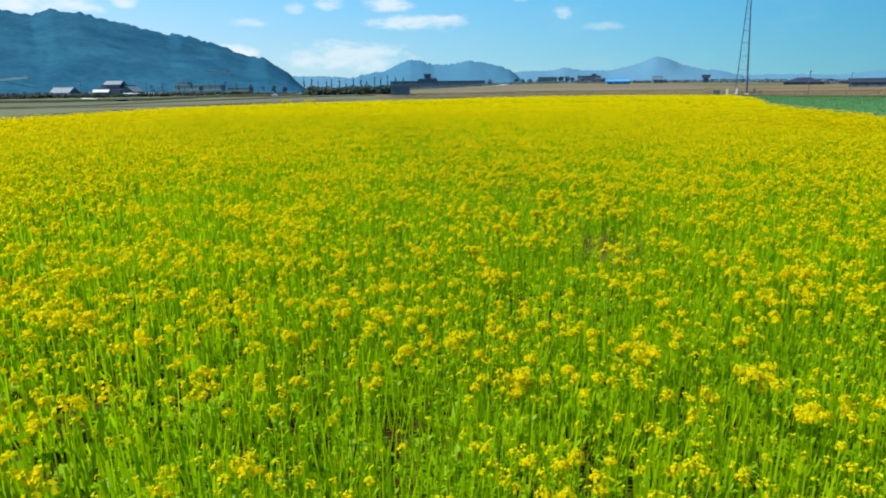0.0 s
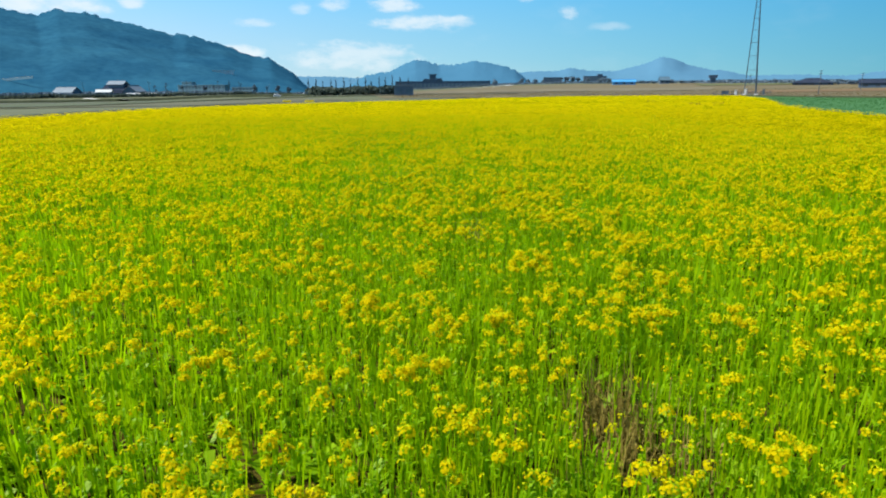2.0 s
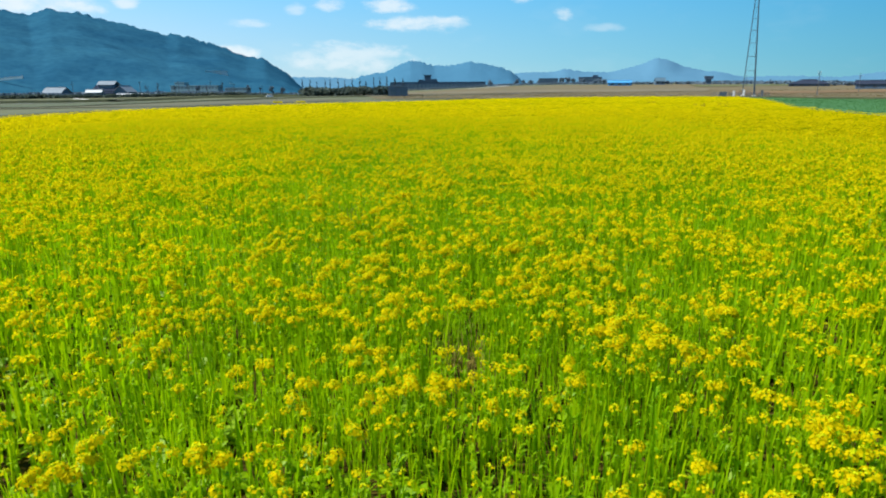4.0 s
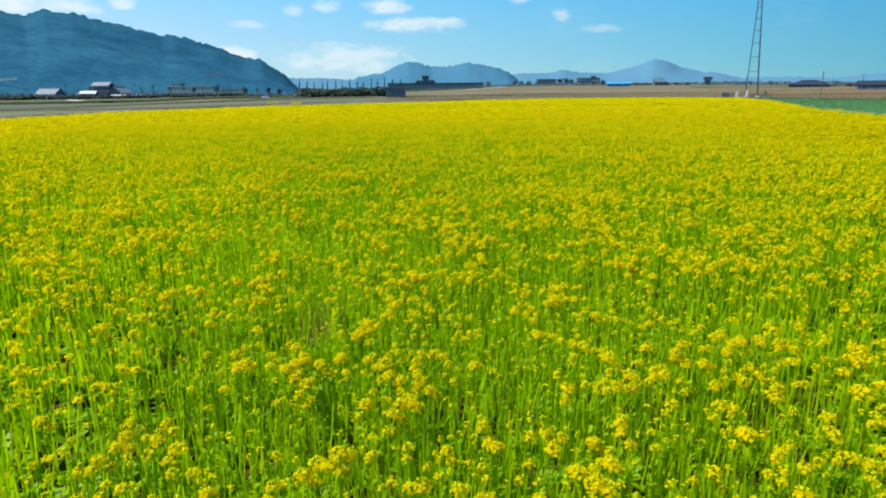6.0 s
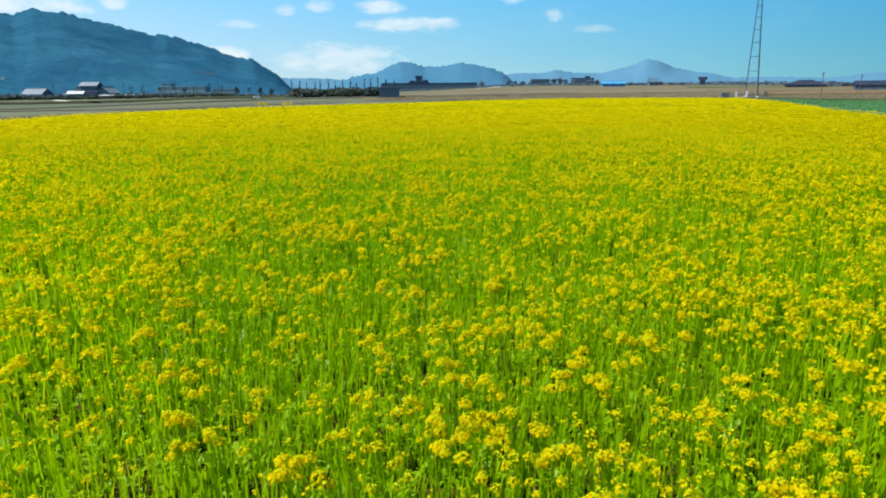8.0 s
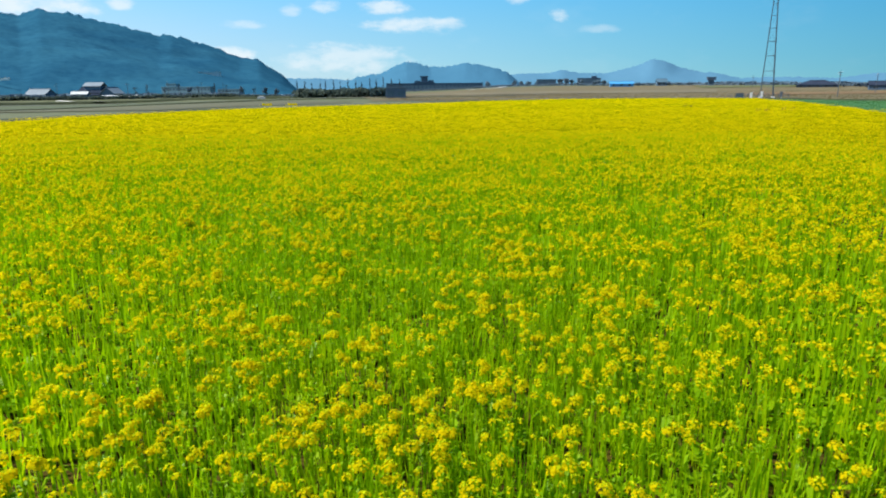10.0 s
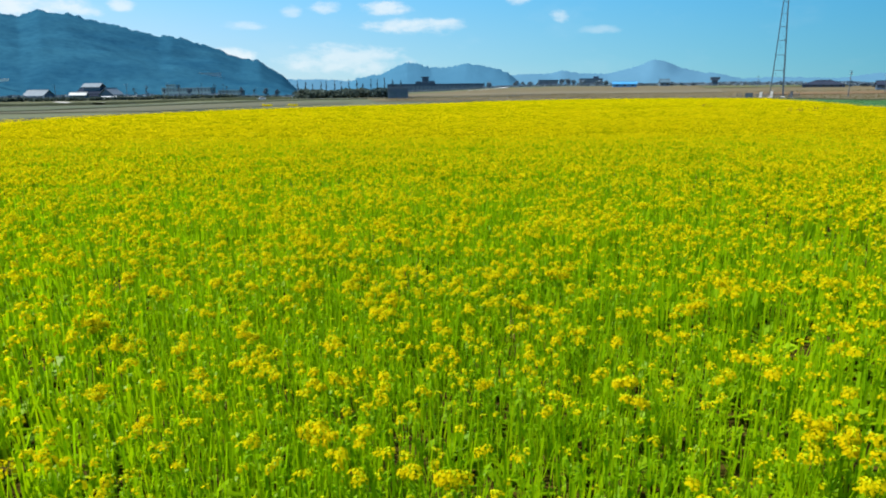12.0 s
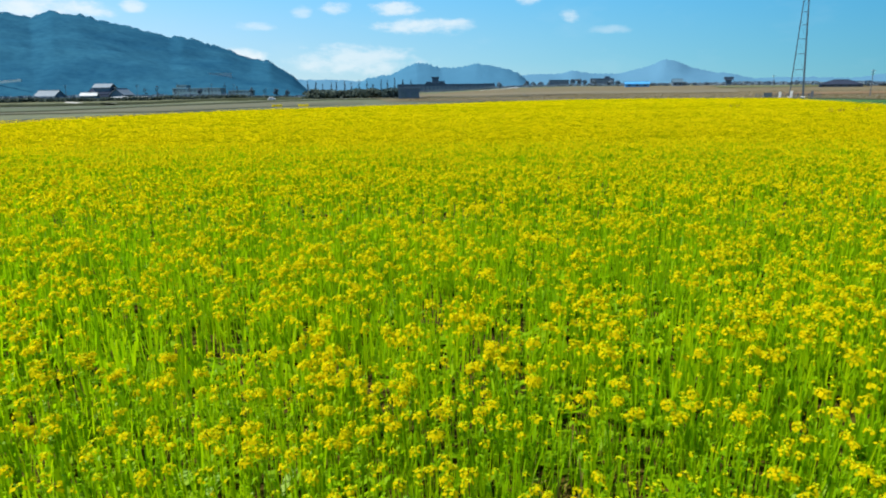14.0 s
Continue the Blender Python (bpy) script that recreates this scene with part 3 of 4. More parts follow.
def bloom_at(x, y):
    """How far the crop is in flower, about 0 to 1: in drifts some metres wide and in small knots."""
    return 0.07 * value_noise(x, y, 3.3, 91) + 0.30 * value_noise(x, y, 0.60, 92) + 0.32 * value_noise(x, y, 0.24, 94) + 0.03 * value_noise(x, y, 11, 93) + 0.045 * np.exp(-((np.asarray(y) - 19.0) / 7.0) ** 2)


def crop_zone(name, plant, shares, density, lo, hi, span, seed, label, size=1.0, under=40, broad=1.0, kinds=5):
    """shares: of the plants, those that are shoots, in bud, opening, in full flower."""
    x, y, r = scatter(density, lo, hi, *span, seed)
    level = bloom_at(x, y) + r.normal(0, 0.14, len(x))
    cuts = np.quantile(level, np.cumsum(shares)[:3])
    stage = np.searchsorted(cuts, level)
    tpl = [plant(1000 * seed + 10 * s + k, s) for s in range(4) for k in range(kinds)]
    which = stage * kinds + r.integers(0, kinds, len(x))
    grow = r.normal(0.93, 0.05, len(x)) + 0.14 * (value_noise(x, y, 1.1, 95) - 0.5) + 0.05 * stage
    pieces = [repeat(tpl, which, x, y, size * r.uniform(0.85, 1.2, len(x)), grow, r)]
    ux, uy, r3 = scatter(under, lo, hi, *span, seed + 17)
    pieces.append(repeat([undergrowth(950 + i, broad) for i in range(6)], r3.integers(0, 6, len(ux)), ux, uy, r3.uniform(0.8, 1.3, len(ux)), r3.uniform(0.8, 1.35, len(ux)), r3))
    V, F, M = joined(pieces)
    return tagged(new(name, mesh_from(name, V, F, CROP_MATS, M)), label, "crop", kind="stuff")


def leaf_carpet():
    """Broad low leaves between the stalks."""
    tpl = []
    for i in range(6):
        r = np.random.default_rng(980 + i)
        t = Template()
        for k in range(4):
            a = r.uniform(0, 6.28)
            out, side = np.array((math.cos(a), math.sin(a), 0)), np.array((-math.sin(a), math.cos(a), 0))
            p = np.array((r.normal(0, 0.03), r.normal(0, 0.03), r.uniform(0.02, 0.07)))
            q = p + out * r.uniform(0.09, 0.15) + np.array((0, 0, r.uniform(0.0, 0.08)))
            w = r.uniform(0.02, 0.034)
            t.quad((p - side * w * 0.5, p + side * w * 0.5, q + side * w, q - side * w), LEAF)
        tpl.append(t.arrays())
    pieces = []
    for density, lo, hi, span, s0, s1, seed in ((30, 0, 3.2, (-6, 5, -2.5, 36), 0.8, 1.3, 23), (26, 3.2, 8.5, (-10, 9, -2.5, 41), 1.2, 1.8, 25), (7, 8.5, 22, (-21, 20, -4, 56), 1.8, 3.0, 24)):
        x, y, r = scatter(density, lo, hi, *span, seed)
        pieces.append(repeat(tpl, r.integers(0, 6, len(x)), x, y, r.uniform(s0, s1, len(x)), r.uniform(0.7, 1.5, len(x)), r))
    V, F, M = joined(pieces)
    tagged(new("rape_leaves_low", mesh_from("rape_leaves_low", V, F, CROP_MATS, M)), "broad green rape leaves low over the soil", "leaves", kind="stuff")


leaf_carpet()
crop_zone("rape_crop_near", near_plant, (0.30, 0.44, 0.17, 0.09), 120, 0, 3.0, (-6, 5, -2.5, 35.4), 1, "green rape stalks with small yellow flower heads, thickly sown", under=66)
crop_zone("rape_crop_middle", middle_plant, (0.12, 0.38, 0.29, 0.21), 90, 3.0, 8.5, (-10, 9, -2.5, 40), 2, "yellow-flowering rape crop over bright green stalks", under=27, broad=1.7, size=1.06)
crop_zone("rape_crop_beyond", far_plant, (0.08, 0.22, 0.34, 0.36), 58, 8.5, 22, (-20, 19, -4, 53.5), 3, "rape crop in yellow bloom, thick and even", under=5, broad=2.0, size=1.08)


def far_crop():
    """The crop towards the field's ends: a rolling canopy with knots of bloom standing out of it."""
    bm = bmesh.new()
    bm.faces.new([bm.verts.new((x, y, 0)) for x, y in FIELD])
    step = 3.5
    for axis, lo, hi in ((0, -40, 108), (1, -40, 268)):
        c = lo + step
        while c < hi:
            bmesh.ops.bisect_plane(bm, geom=bm.verts[:] + bm.edges[:] + bm.faces[:], plane_co=(c, 0, 0) if axis == 0 else (0, c, 0), plane_no=(1, 0, 0) if axis == 0 else (0, 1, 0))
            c += step
    bmesh.ops.triangulate(bm, faces=bm.faces[:], ngon_method="EAR_CLIP")
    bm.verts.index_update()
    P = np.array([v.co[:2] for v in bm.verts])
    T = np.array([[v.index for v in f.verts] for f in bm.faces])
    bm.free()
    full = np.maximum(smoothstep(8, 30, reach(P[:, 0], P[:, 1])), smoothstep(-1.0, 1.5, fan(P[:, 0], P[:, 1])))
    z = ground_z(P[:, 0], P[:, 1])
    Z = z - 0.10 + full * (0.37 + 0.08 * (value_noise(P[:, 0], P[:, 1], 2.2, 61) - 0.5) + 0.06 * (value_noise(P[:, 0], P[:, 1], 9, 62) - 0.5))
    canopy = mesh_from("rape_canopy", np.column_stack([P, Z]), T, CROP_MATS, np.full(len(T), CANOPY))
    tagged(new("rape_canopy", canopy), "thick yellow-green canopy of the rape crop", "crop", kind="stuff")
    pieces = []
    for density, lo, hi, span, size, seed in ((10, 9, 21, (-20, 19, -4, 54), 0.95, 10), (9.5, 19, 40, (-36, 36, -4, 78), 1.55, 9), (2.6, 38, 72, (-41, 62, -20, 110), 2.7, 6), (0.42, 68, 300, (-41, 120, 30, 270), 5.6, 5)):
        x, y, r = scatter(density, lo, hi, *span, seed)
        tpl = [knot(700 + k) for k in range(8)]
        pieces.append(repeat(tpl, r.integers(0, 8, len(x)), x, y, size * r.uniform(0.8, 1.2, len(x)), r.normal(0.98, 0.08, len(x)) + 0.16 * (value_noise(x, y, 1.1, 95) - 0.5), r))
    V, F, M = joined(pieces)
    tagged(new("rape_crop_far", mesh_from("rape_crop_far", V, F, CROP_MATS, M)), "far reach of the field in solid yellow bloom", "crop", kind="stuff")


far_crop()

# ------------------------------------------------------------------ flowering plants that stand out of the crop


def rape_plant(seed, heads):
    """One tall plant in full bloom with its parts: stalk, leaves, flower heads."""
    r = np.random.default_rng(seed)
    ob = thing("rape_plant", 0, 0, 0, 0, "tall green rape plant with golden-yellow flower heads in the crop", "plant", "blooming rape plants")
    h = 0.47
    lean = r.normal(0, 0.025, 2)
    top = np.array((lean[0], lean[1], h))
    t = Template()
    stem(t, r, (0, 0, 0), top, 0.0055, 0.0032, 0, 5)
    tips = [(top, 1.0)]
    for i in range(heads - 1):
        z = h * r.uniform(0.5, 0.75)
        a = r.uniform(0, 6.28)
        q = np.array((lean[0] + math.cos(a) * r.uniform(0.03, 0.07), lean[1] + math.sin(a) * r.uniform(0.03, 0.07), h * r.uniform(0.86, 1.02)))
        stem(t, r, (lean[0] * z / h, lean[1] * z / h, z), q, 0.0034, 0.0024, 0, 4)
        tips.append((q, r.uniform(0.7, 0.95)))
    v, f, m = t.arrays()
    part_mesh("stalk", mesh_from("stalk", v, f, [M_STEM]), ob)
    for i in range(6):
        z = h * r.uniform(0.1, 0.8)
        t = Template()
        leaf(t, r, (lean[0] * z / h, lean[1] * z / h, z), r.uniform(0.08, 0.14), r.uniform(0.014, 0.024), r.uniform(0.9, 1.4))
        v, f, m = t.arrays()
        part_mesh("leaf", mesh_from("leaf", v, f, [M_LEAF]), ob)
    for q, s in tips:
        t = Template()
        raceme(t, r, q, 0.036 * s, int(34 * s), 12, 0.0108)
        v, f, m = t.arrays()
        part_mesh("flower_head", mesh_from("flower_head", v, f, [M_STEM, M_LEAF, M_PETAL, M_BUD], m), ob, "domed golden-yellow flower head")
    return ob


def blooming_plants():
    kinds = [rape_plant(40 + i, 2 + i % 3) for i in range(7)]
    r = np.random.default_rng(77)
    n, used = 0, set()
    while n < 290:
        kx, ky = r.uniform(-2.4, 2.4), r.uniform(1.6, 34.5)
        knot = r.integers(1, 4)
        for i in range(knot):
            x, y = kx + float(strip_center(ky)) + r.normal(0, 0.09), ky + r.normal(0, 0.09)
            if bare_spot(np.array([x]), np.array([y]))[0]:
                continue
            k = int(r.integers(0, 7))
            m = pose(x, y, gz(x, y), r.normal(0, 3), r.normal(0, 3), r.uniform(0, 360)) @ Matrix.Scale(r.uniform(0.92, 1.12), 4)
            if k in used:
                ob = copy_thing(kinds[k], m)
                ob.scale = kinds[k].scale
                ob.matrix_basis = m
            else:
                used.add(k)
                kinds[k].matrix_basis = m
            n += 1


blooming_plants()


def bare_patch_stalks():
    """Thin dry and half-grown shoots on the bare soil."""
    r = np.random.default_rng(31)
    X, Y = [], []
    for cx, cy, a, c in BARE:
        n = int(620 * a * c * 3.14)
        q = r.normal(0, 0.55, (n, 2))
        X.append(cx + q[:, 0] * a)
        Y.append(cy + q[:, 1] * c)
    x, y = np.concatenate(X), np.concatenate(Y)
    v, f, m = repeat([dry_shoot(60 + i) for i in range(6)], r.integers(0, 6, len(x)), x, y, np.ones(len(x)), r.uniform(0.8, 1.35, len(x)), r)
    tagged(new("withered_stalks", mesh_from("withered_stalks", v, f, CROP_MATS, m)), "thin withered tan stalks on a bare patch of soil", "stalks", kind="stuff")


bare_patch_stalks()


# ------------------------------------------------------------------ wheat, reeds and banks round the field
def blades(name, poly, span, count, height, width, material, seed, label, category):
    r = np.random.default_rng(seed)
    x, y = r.uniform(span[0], span[1], count), r.uniform(span[2], span[3], count)
    ok = inside_poly(x, y, poly)
    x, y = x[ok], y[ok]
    n = len(x)
    a = r.uniform(0, 6.28, n)
    d = np.stack([np.cos(a), np.sin(a), np.zeros(n)], -1) * (width * r.uniform(0.6, 1.4, n))[:, None]
    p = np.stack([x, y, ground_z(x, y)], -1)
    up = np.stack([r.normal(0, 0.15, n) * height, r.normal(0, 0.15, n) * height, height * r.uniform(0.6, 1.3, n)], -1)
    V = np.stack([p - d, p + d, p + d * 0.6 + up, p - d * 0.6 + up], 1).reshape(-1, 3)
    me = mesh_from(name, V, np.arange(4 * n).reshape(n, 4), [material])
    tagged(new(name, me), label, category, kind="stuff")


sheet("stubble_field", [(-60, 420), (160, 400), (190, 470), (-62, 500)], 0.4, matte("greyish_stubble", (0.10, 0.085, 0.05), (0.15, 0.13, 0.075), 0.03, 0.95, 0.0, 0.5), 25.0,
      "greyish stubble strip on the far plain", "field")
sheet("fallow_field", [(150, 330), (420, 320), (440, 370), (160, 372)], 0.4, matte("brown_fallow", (0.12, 0.075, 0.035), (0.17, 0.11, 0.05), 0.03, 0.95, 0.0, 0.5), 25.0,
      "brown fallow strip on the far plain", "field")
sheet("meadow_strip", [(200, 520), (420, 470), (450, 540), (220, 590)], 0.5, matte("dull_meadow", (0.07, 0.085, 0.03), (0.11, 0.12, 0.045), 0.03, 0.95, 0.0, 0.5), 30.0,
      "dull green meadow strip on the far plain", "field")


sheet("paddy_field", [(-230, 235), (-128, 262), (-96, 300), (-60, 332), (-22, 356), (-30, 385), (-110, 368), (-200, 352), (-280, 330)], 0.10, matte("grey_green_paddy", (0.056, 0.072, 0.036), (0.082, 0.098, 0.052), 0.03, 0.95, 0.0, 0.5), 25.0,
      "grey-green fallow paddy strip below the village", "field")
sheet("stubble_paddy", [(-122, 130), (-52, 140), (-50, 190), (-30, 240), (-70, 300), (-108, 248)], 0.10, matte("dull_tan_paddy", (0.070, 0.072, 0.040), (0.10, 0.098, 0.055), 0.03, 0.95, 0.0, 0.5), 25.0,
      "dull tan paddy stubble beside the yellow crop", "field")


blades("wheat_blades", [(5.5, -5), (26, 32), (32.5, 48), (38.2, 68), (45.2, 88), (58.2, 115), (91.2, 188), (111.6, 246), (112.6, 242), (117.5, 210), (124.5, 180), (110, 110), (40, -5)], (5, 140, -5, 240), 70000, 0.15, 0.035,
       M_WHEAT_BLADE, 51, "dark green young wheat standing short and dense", "wheat")
blades("dry_reeds", [(-20, 272), (40, 278), (112, 272), (117, 246), (123, 211), (130, 181), (154, 145), (300, 110), (470, 420), (-40, 420)], (-40, 470, 110, 420), 46000, 0.3, 0.2, M_REED_BLADE, 52,
       "tan dry reeds on the far plain", "reeds")
for cx, cy in ((-47.5, 198.0), (-41.0, 199.5)):
    blades("stray_rape", [(cx - 1.6, cy - 1), (cx + 1.6, cy - 1), (cx + 1.1, cy + 1), (cx - 1.2, cy + 1)], (cx - 2, cx + 2, cy - 1, cy + 1), 130, 0.5, 0.10, M_PETAL, 53, "stray yellow rape blooming past the field's edge", "crop")


for cx, cy in ((39.0, 126.0), (35.5, 95.0), (40.0, 98.0)):
    blades("weed_clump", [(cx - 0.9, cy - 0.4), (cx + 0.8, cy - 0.5), (cx + 0.6, cy + 0.4), (cx - 0.7, cy + 0.4)], (cx - 1, cx + 1, cy - 1, cy + 1), 70, 0.54, 0.045, M_WEED, 57, "brown weeds standing in the yellow crop", "weeds")


def bank(name, points, width, height, material, label, category, seed):
    """A low ridge of turf along a line."""
    pts = []
    for (x0, y0), (x1, y1) in zip(points, points[1:]):
        n = max(2, int(math.hypot(x1 - x0, y1 - y0) / 6))
        pts += [(x0 + (x1 - x0) * i / n, y0 + (y1 - y0) * i / n) for i in range(n)]
    pts.append(points[-1])
    P = np.array(pts)
    T = np.gradient(P, axis=0)
    T /= np.linalg.norm(T, axis=1)[:, None]
    N = np.stack([-T[:, 1], T[:, 0]], -1)
    prof = [(-0.5, -0.3), (-0.3, 0.55), (-0.12, 0.95), (0.12, 1.0), (0.3, 0.5), (0.5, -0.3)]
    V = []
    for k, (u, w) in enumerate(prof):
        q = P + N * u * width
        wob = 0.75 + 0.5 * value_noise(P[:, 0] + 13 * k, P[:, 1], 7.0, seed)
        V.append(np.stack([q[:, 0], q[:, 1], ground_z(q[:, 0], q[:, 1]) + w * height * (wob if w > 0 else 1)], -1))
    n, k = len(P), len(prof)
    V = np.stack(V, 1).reshape(-1, 3)
    F = [(i * k + j, (i + 1) * k + j, (i + 1) * k + j + 1, i * k + j + 1) for i in range(n - 1) for j in range(k - 1)]
    F += [tuple(range(k)), tuple(reversed(range((n - 1) * k, n * k)))]
    tagged(new(name, mesh_from(name, V, F, [material], smooth=True)), label, category, kind="structure")


def road(name, points, width, lift, material, label):
    P = np.array(points, float)
    t = np.linspace(0, 1, 60)
    s = np.linspace(0, 1, len(P))
    Q = np.stack([np.interp(t, s, P[:, 0]), np.interp(t, s, P[:, 1])], -1)
    T = np.gradient(Q, axis=0)
    T /= np.linalg.norm(T, axis=1)[:, None]
    N = np.stack([-T[:, 1], T[:, 0]], -1)
    A, B = Q - N * width / 2, Q + N * width / 2
    V = np.concatenate([np.column_stack([A, ground_z(A[:, 0], A[:, 1]) + lift]), np.column_stack([B, ground_z(B[:, 0], B[:, 1]) + lift])])
    n = len(Q)
    F = np.array([(i, i + 1, n + i + 1, n + i) for i in range(n - 1)])
    return tagged(new(name, mesh_from(name, V, F, [material])), label, "road", kind="structure")


bank("ditch_bank", [at(-52, 400), at(-40, 410), at(-33, 415), at(-27, 425), at(-20, 440), at(-13, 445), at(-7, 430)], 6.0, 1.5, M_BANK, "dark turf bank of a ditch below the village", "bank", 5)
bank("paddy_bank", [(-140, 120), (-128, 190), (-112, 250), (-76, 316), (-20, 352), (40, 372)], 2.5, 0.45, M_BANK, "low grass bank between the fallow paddies", "bank", 9)
bank("field_bank", [(-38.5, 30), (-39.5, 53), (-43.5, 90), (-40.5, 132), (-20, 184), (9, 240), (47, 269), (86, 273), (112, 257)], 6.0, 0.3, M_BANK, "low dark grass verge at the field's end", "bank", 6)
bank("wheat_bank", [(112.5, 250), (119.2, 210.5), (126.2, 180.5), (151, 141.2), (242, 81)], 2.4, 0.5, M_BANK, "low dark turf bank behind the wheat", "bank", 7)
road("far_lane", [at(2.2, 640), at(4.0, 700), at(5.2, 820), at(5.6, 960), at(4.8, 1100)], 7.0, 0.8, M_CONCRETE, "pale concrete lane curving over the far plain")
road("farm_lane", [at(-29.0, 440), at(-27.4, 428), at(-25.6, 422)], 3.5, 1.2, M_CONCRETE, "pale concrete farm lane before the houses")
ROAD = [(-300, 300), (-190, 330), (-110, 352), (-30, 372), (60, 392)]
road("road", ROAD, 6.0, 0.35, M_ASPHALT, "grey country road past the village")


# ------------------------------------------------------------------ buildings
def gable_roof(bm, w, d, z, rise, eave, thick=0.25):
    """A pitched roof shell with its ridge along x."""
    a, b = w / 2 + eave, d / 2 + eave
    v = [bm.verts.new(p) for p in ((-a, -b, z), (a, -b, z), (a, 0, z + rise), (-a, 0, z + rise), (-a, b, z), (a, b, z),
                                   (-a, -b, z - thick), (a, -b, z - thick), (a, 0, z + rise - thick), (-a, 0, z + rise - thick), (-a, b, z - thick), (a, b, z - thick))]
    for f in ((0, 1, 2, 3), (3, 2, 5, 4), (7, 6, 9, 8), (8, 9, 10, 11), (0, 6, 7, 1), (4, 5, 11, 10), (1, 7, 8, 2), (2, 8, 11, 5), (0, 3, 9, 6), (3, 4, 10, 9)):
        bm.faces.new([v[i] for i in f])
    return bm


def gable_walls(bm, w, d, h, rise):
    a, b = w / 2, d / 2
    v = [bm.verts.new(p) for p in ((-a, -b, 0), (a, -b, 0), (a, b, 0), (-a, b, 0), (-a, -b, h), (a, -b, h), (a, b, h), (-a, b, h), (-a, 0, h + rise), (a, 0, h + rise))]
    for f in ((0, 1, 5, 4), (2, 3, 7, 6), (1, 2, 6, 9, 5), (3, 0, 4, 8, 7), (3, 2, 1, 0)):
        bm.faces.new([v[i] for i in f])
    return bm


def window_part(parent, x, y, z, w, h, facing=-1, frame_mat=None, pane_mat=None):
    win = part("window", box(bmesh.new(), x, y, z, w + 0.2, 0.12, h + 0.2), frame_mat or M_WHITE, parent)
    part("pane", box(bmesh.new(), x, y + facing * 0.06, z + 0.1, w, 0.08, h), pane_mat or M_DARK, win)


def hip_roof(bm, w, d, z, rise, eave, inset):
    """A roof that slopes on all four sides."""
    a, b = w / 2 + eave, d / 2 + eave
    v = [bm.verts.new(p) for p in ((-a, -b, z), (a, -b, z), (a, b, z), (-a, b, z), (-a + inset, 0, z + rise), (a - inset, 0, z + rise))]
    for f in ((0, 1, 5, 4), (1, 2, 5), (2, 3, 4, 5), (3, 0, 4), (3, 2, 1, 0)):
        bm.faces.new([v[i] for i in f])
    return bm


def hip_barn(x, y, turn, w, d, h, rise, inset, label):
    """A low wide barn under a hipped roof."""
    ob = thing("barn", x, y, gz(x, y) - 0.1, turn, label, "barn", "far houses")
    part("wall", box(bmesh.new(), 0, 0, 0, w, d, h), M_FAR_WALL, ob)
    roof = part("roof", hip_roof(bmesh.new(), w, d, h, rise, 0.9, inset), M_TILE_RED, ob)
    part("ridge_cap", box(bmesh.new(), 0, 0, h + rise - 0.08, w + 1.8 - 2 * inset, 0.5, 0.3, 0.05), M_TILE_RED, roof)
    for i in range(5):
        window_part(ob, -w / 2 + w * (i + 0.5) / 5, -d / 2 - 0.03, h * 0.3, 1.6, h * 0.4, -1, M_FAR_WALL, M_DARK)


def house(name, x, y, turn, w, d, h, rise, wall, roof, label, group="", windows=4, z=None, category="house", lower=None):
    ob = thing(name, x, y, gz(x, y) - 0.1 if z is None else z, turn, label, category, group)
    part("wall", gable_walls(bmesh.new(), w, d, h, rise), wall, ob)
    bm = gable_roof(bmesh.new(), w, d, h, rise * (d / 2 + 0.6) / (d / 2), 0.6)
    rf = part("roof", bm, roof, ob)
    part("ridge_cap", box(bmesh.new(), 0, 0, h + rise * (d / 2 + 0.6) / (d / 2) - 0.05, w + 1.0, 0.5, 0.3, 0.05), roof, rf)
    for i in range(windows):
        wx = -w / 2 + w * (i + 0.5) / windows
        window_part(ob, wx, -d / 2 - 0.03, h * 0.35, min(2.2, w / windows * 0.6), h * 0.32, -1, M_WALL_DARK)
    if lower:
        lw, ld, lh, lx, lm = lower
        bm = bmesh.new()
        v = [bm.verts.new(p) for p in ((lx - lw / 2, -d / 2 - ld, lh), (lx + lw / 2, -d / 2 - ld, lh), (lx + lw / 2, -d / 2, lh + 1.1), (lx - lw / 2, -d / 2, lh + 1.1),
                                       (lx - lw / 2, -d / 2 - ld, lh - 0.25), (lx + lw / 2, -d / 2 - ld, lh - 0.25), (lx + lw / 2, -d / 2, lh + 0.85), (lx - lw / 2, -d / 2, lh + 0.85))]
        for f in ((0, 1, 2, 3), (7, 6, 5, 4), (0, 4, 5, 1), (1, 5, 6, 2), (3, 2, 6, 7), (0, 3, 7, 4)):
            bm.faces.new([v[i] for i in f])
        part("lean_to_roof", bm, lm, ob)
        part("lean_to_wall", box(bmesh.new(), lx, -d / 2 - ld / 2, 0, lw - 0.8, ld - 0.6, lh - 0.1), wall, ob)
    return ob


x, y = at(-30.1, 500)
house("farmhouse", x, y, -6, 13, 10, 2.6, 3.0, M_WALL_DARK, M_TILE_GREY, "farmhouse with a pale grey tiled roof in the village", "village houses", 4, lower=(12.6, 2.6, 1.5, -0.4, M_TILE_GREY))
x, y = at(-26.6, 505)
big = house("farmhouse", x, y, -4, 18, 11, 3.4, 3.2, M_WALL_DARK, M_TILE_RED, "large farmhouse with dark lower roof and pale upper roof", "village houses", 5, lower=(16, 2.2, 2.0, 0, M_TILE_RED))
up = gable_roof(bmesh.new(), 11.0, 7.0, 7.6, 2.4, 0.7)
part("upper_wall", box(bmesh.new(), 0, 0, 4.2, 10.4, 6.4, 3.4), M_WALL_DARK, big)
part("upper_roof", up, M_TILE_GREY, big, "pale grey upper roof")
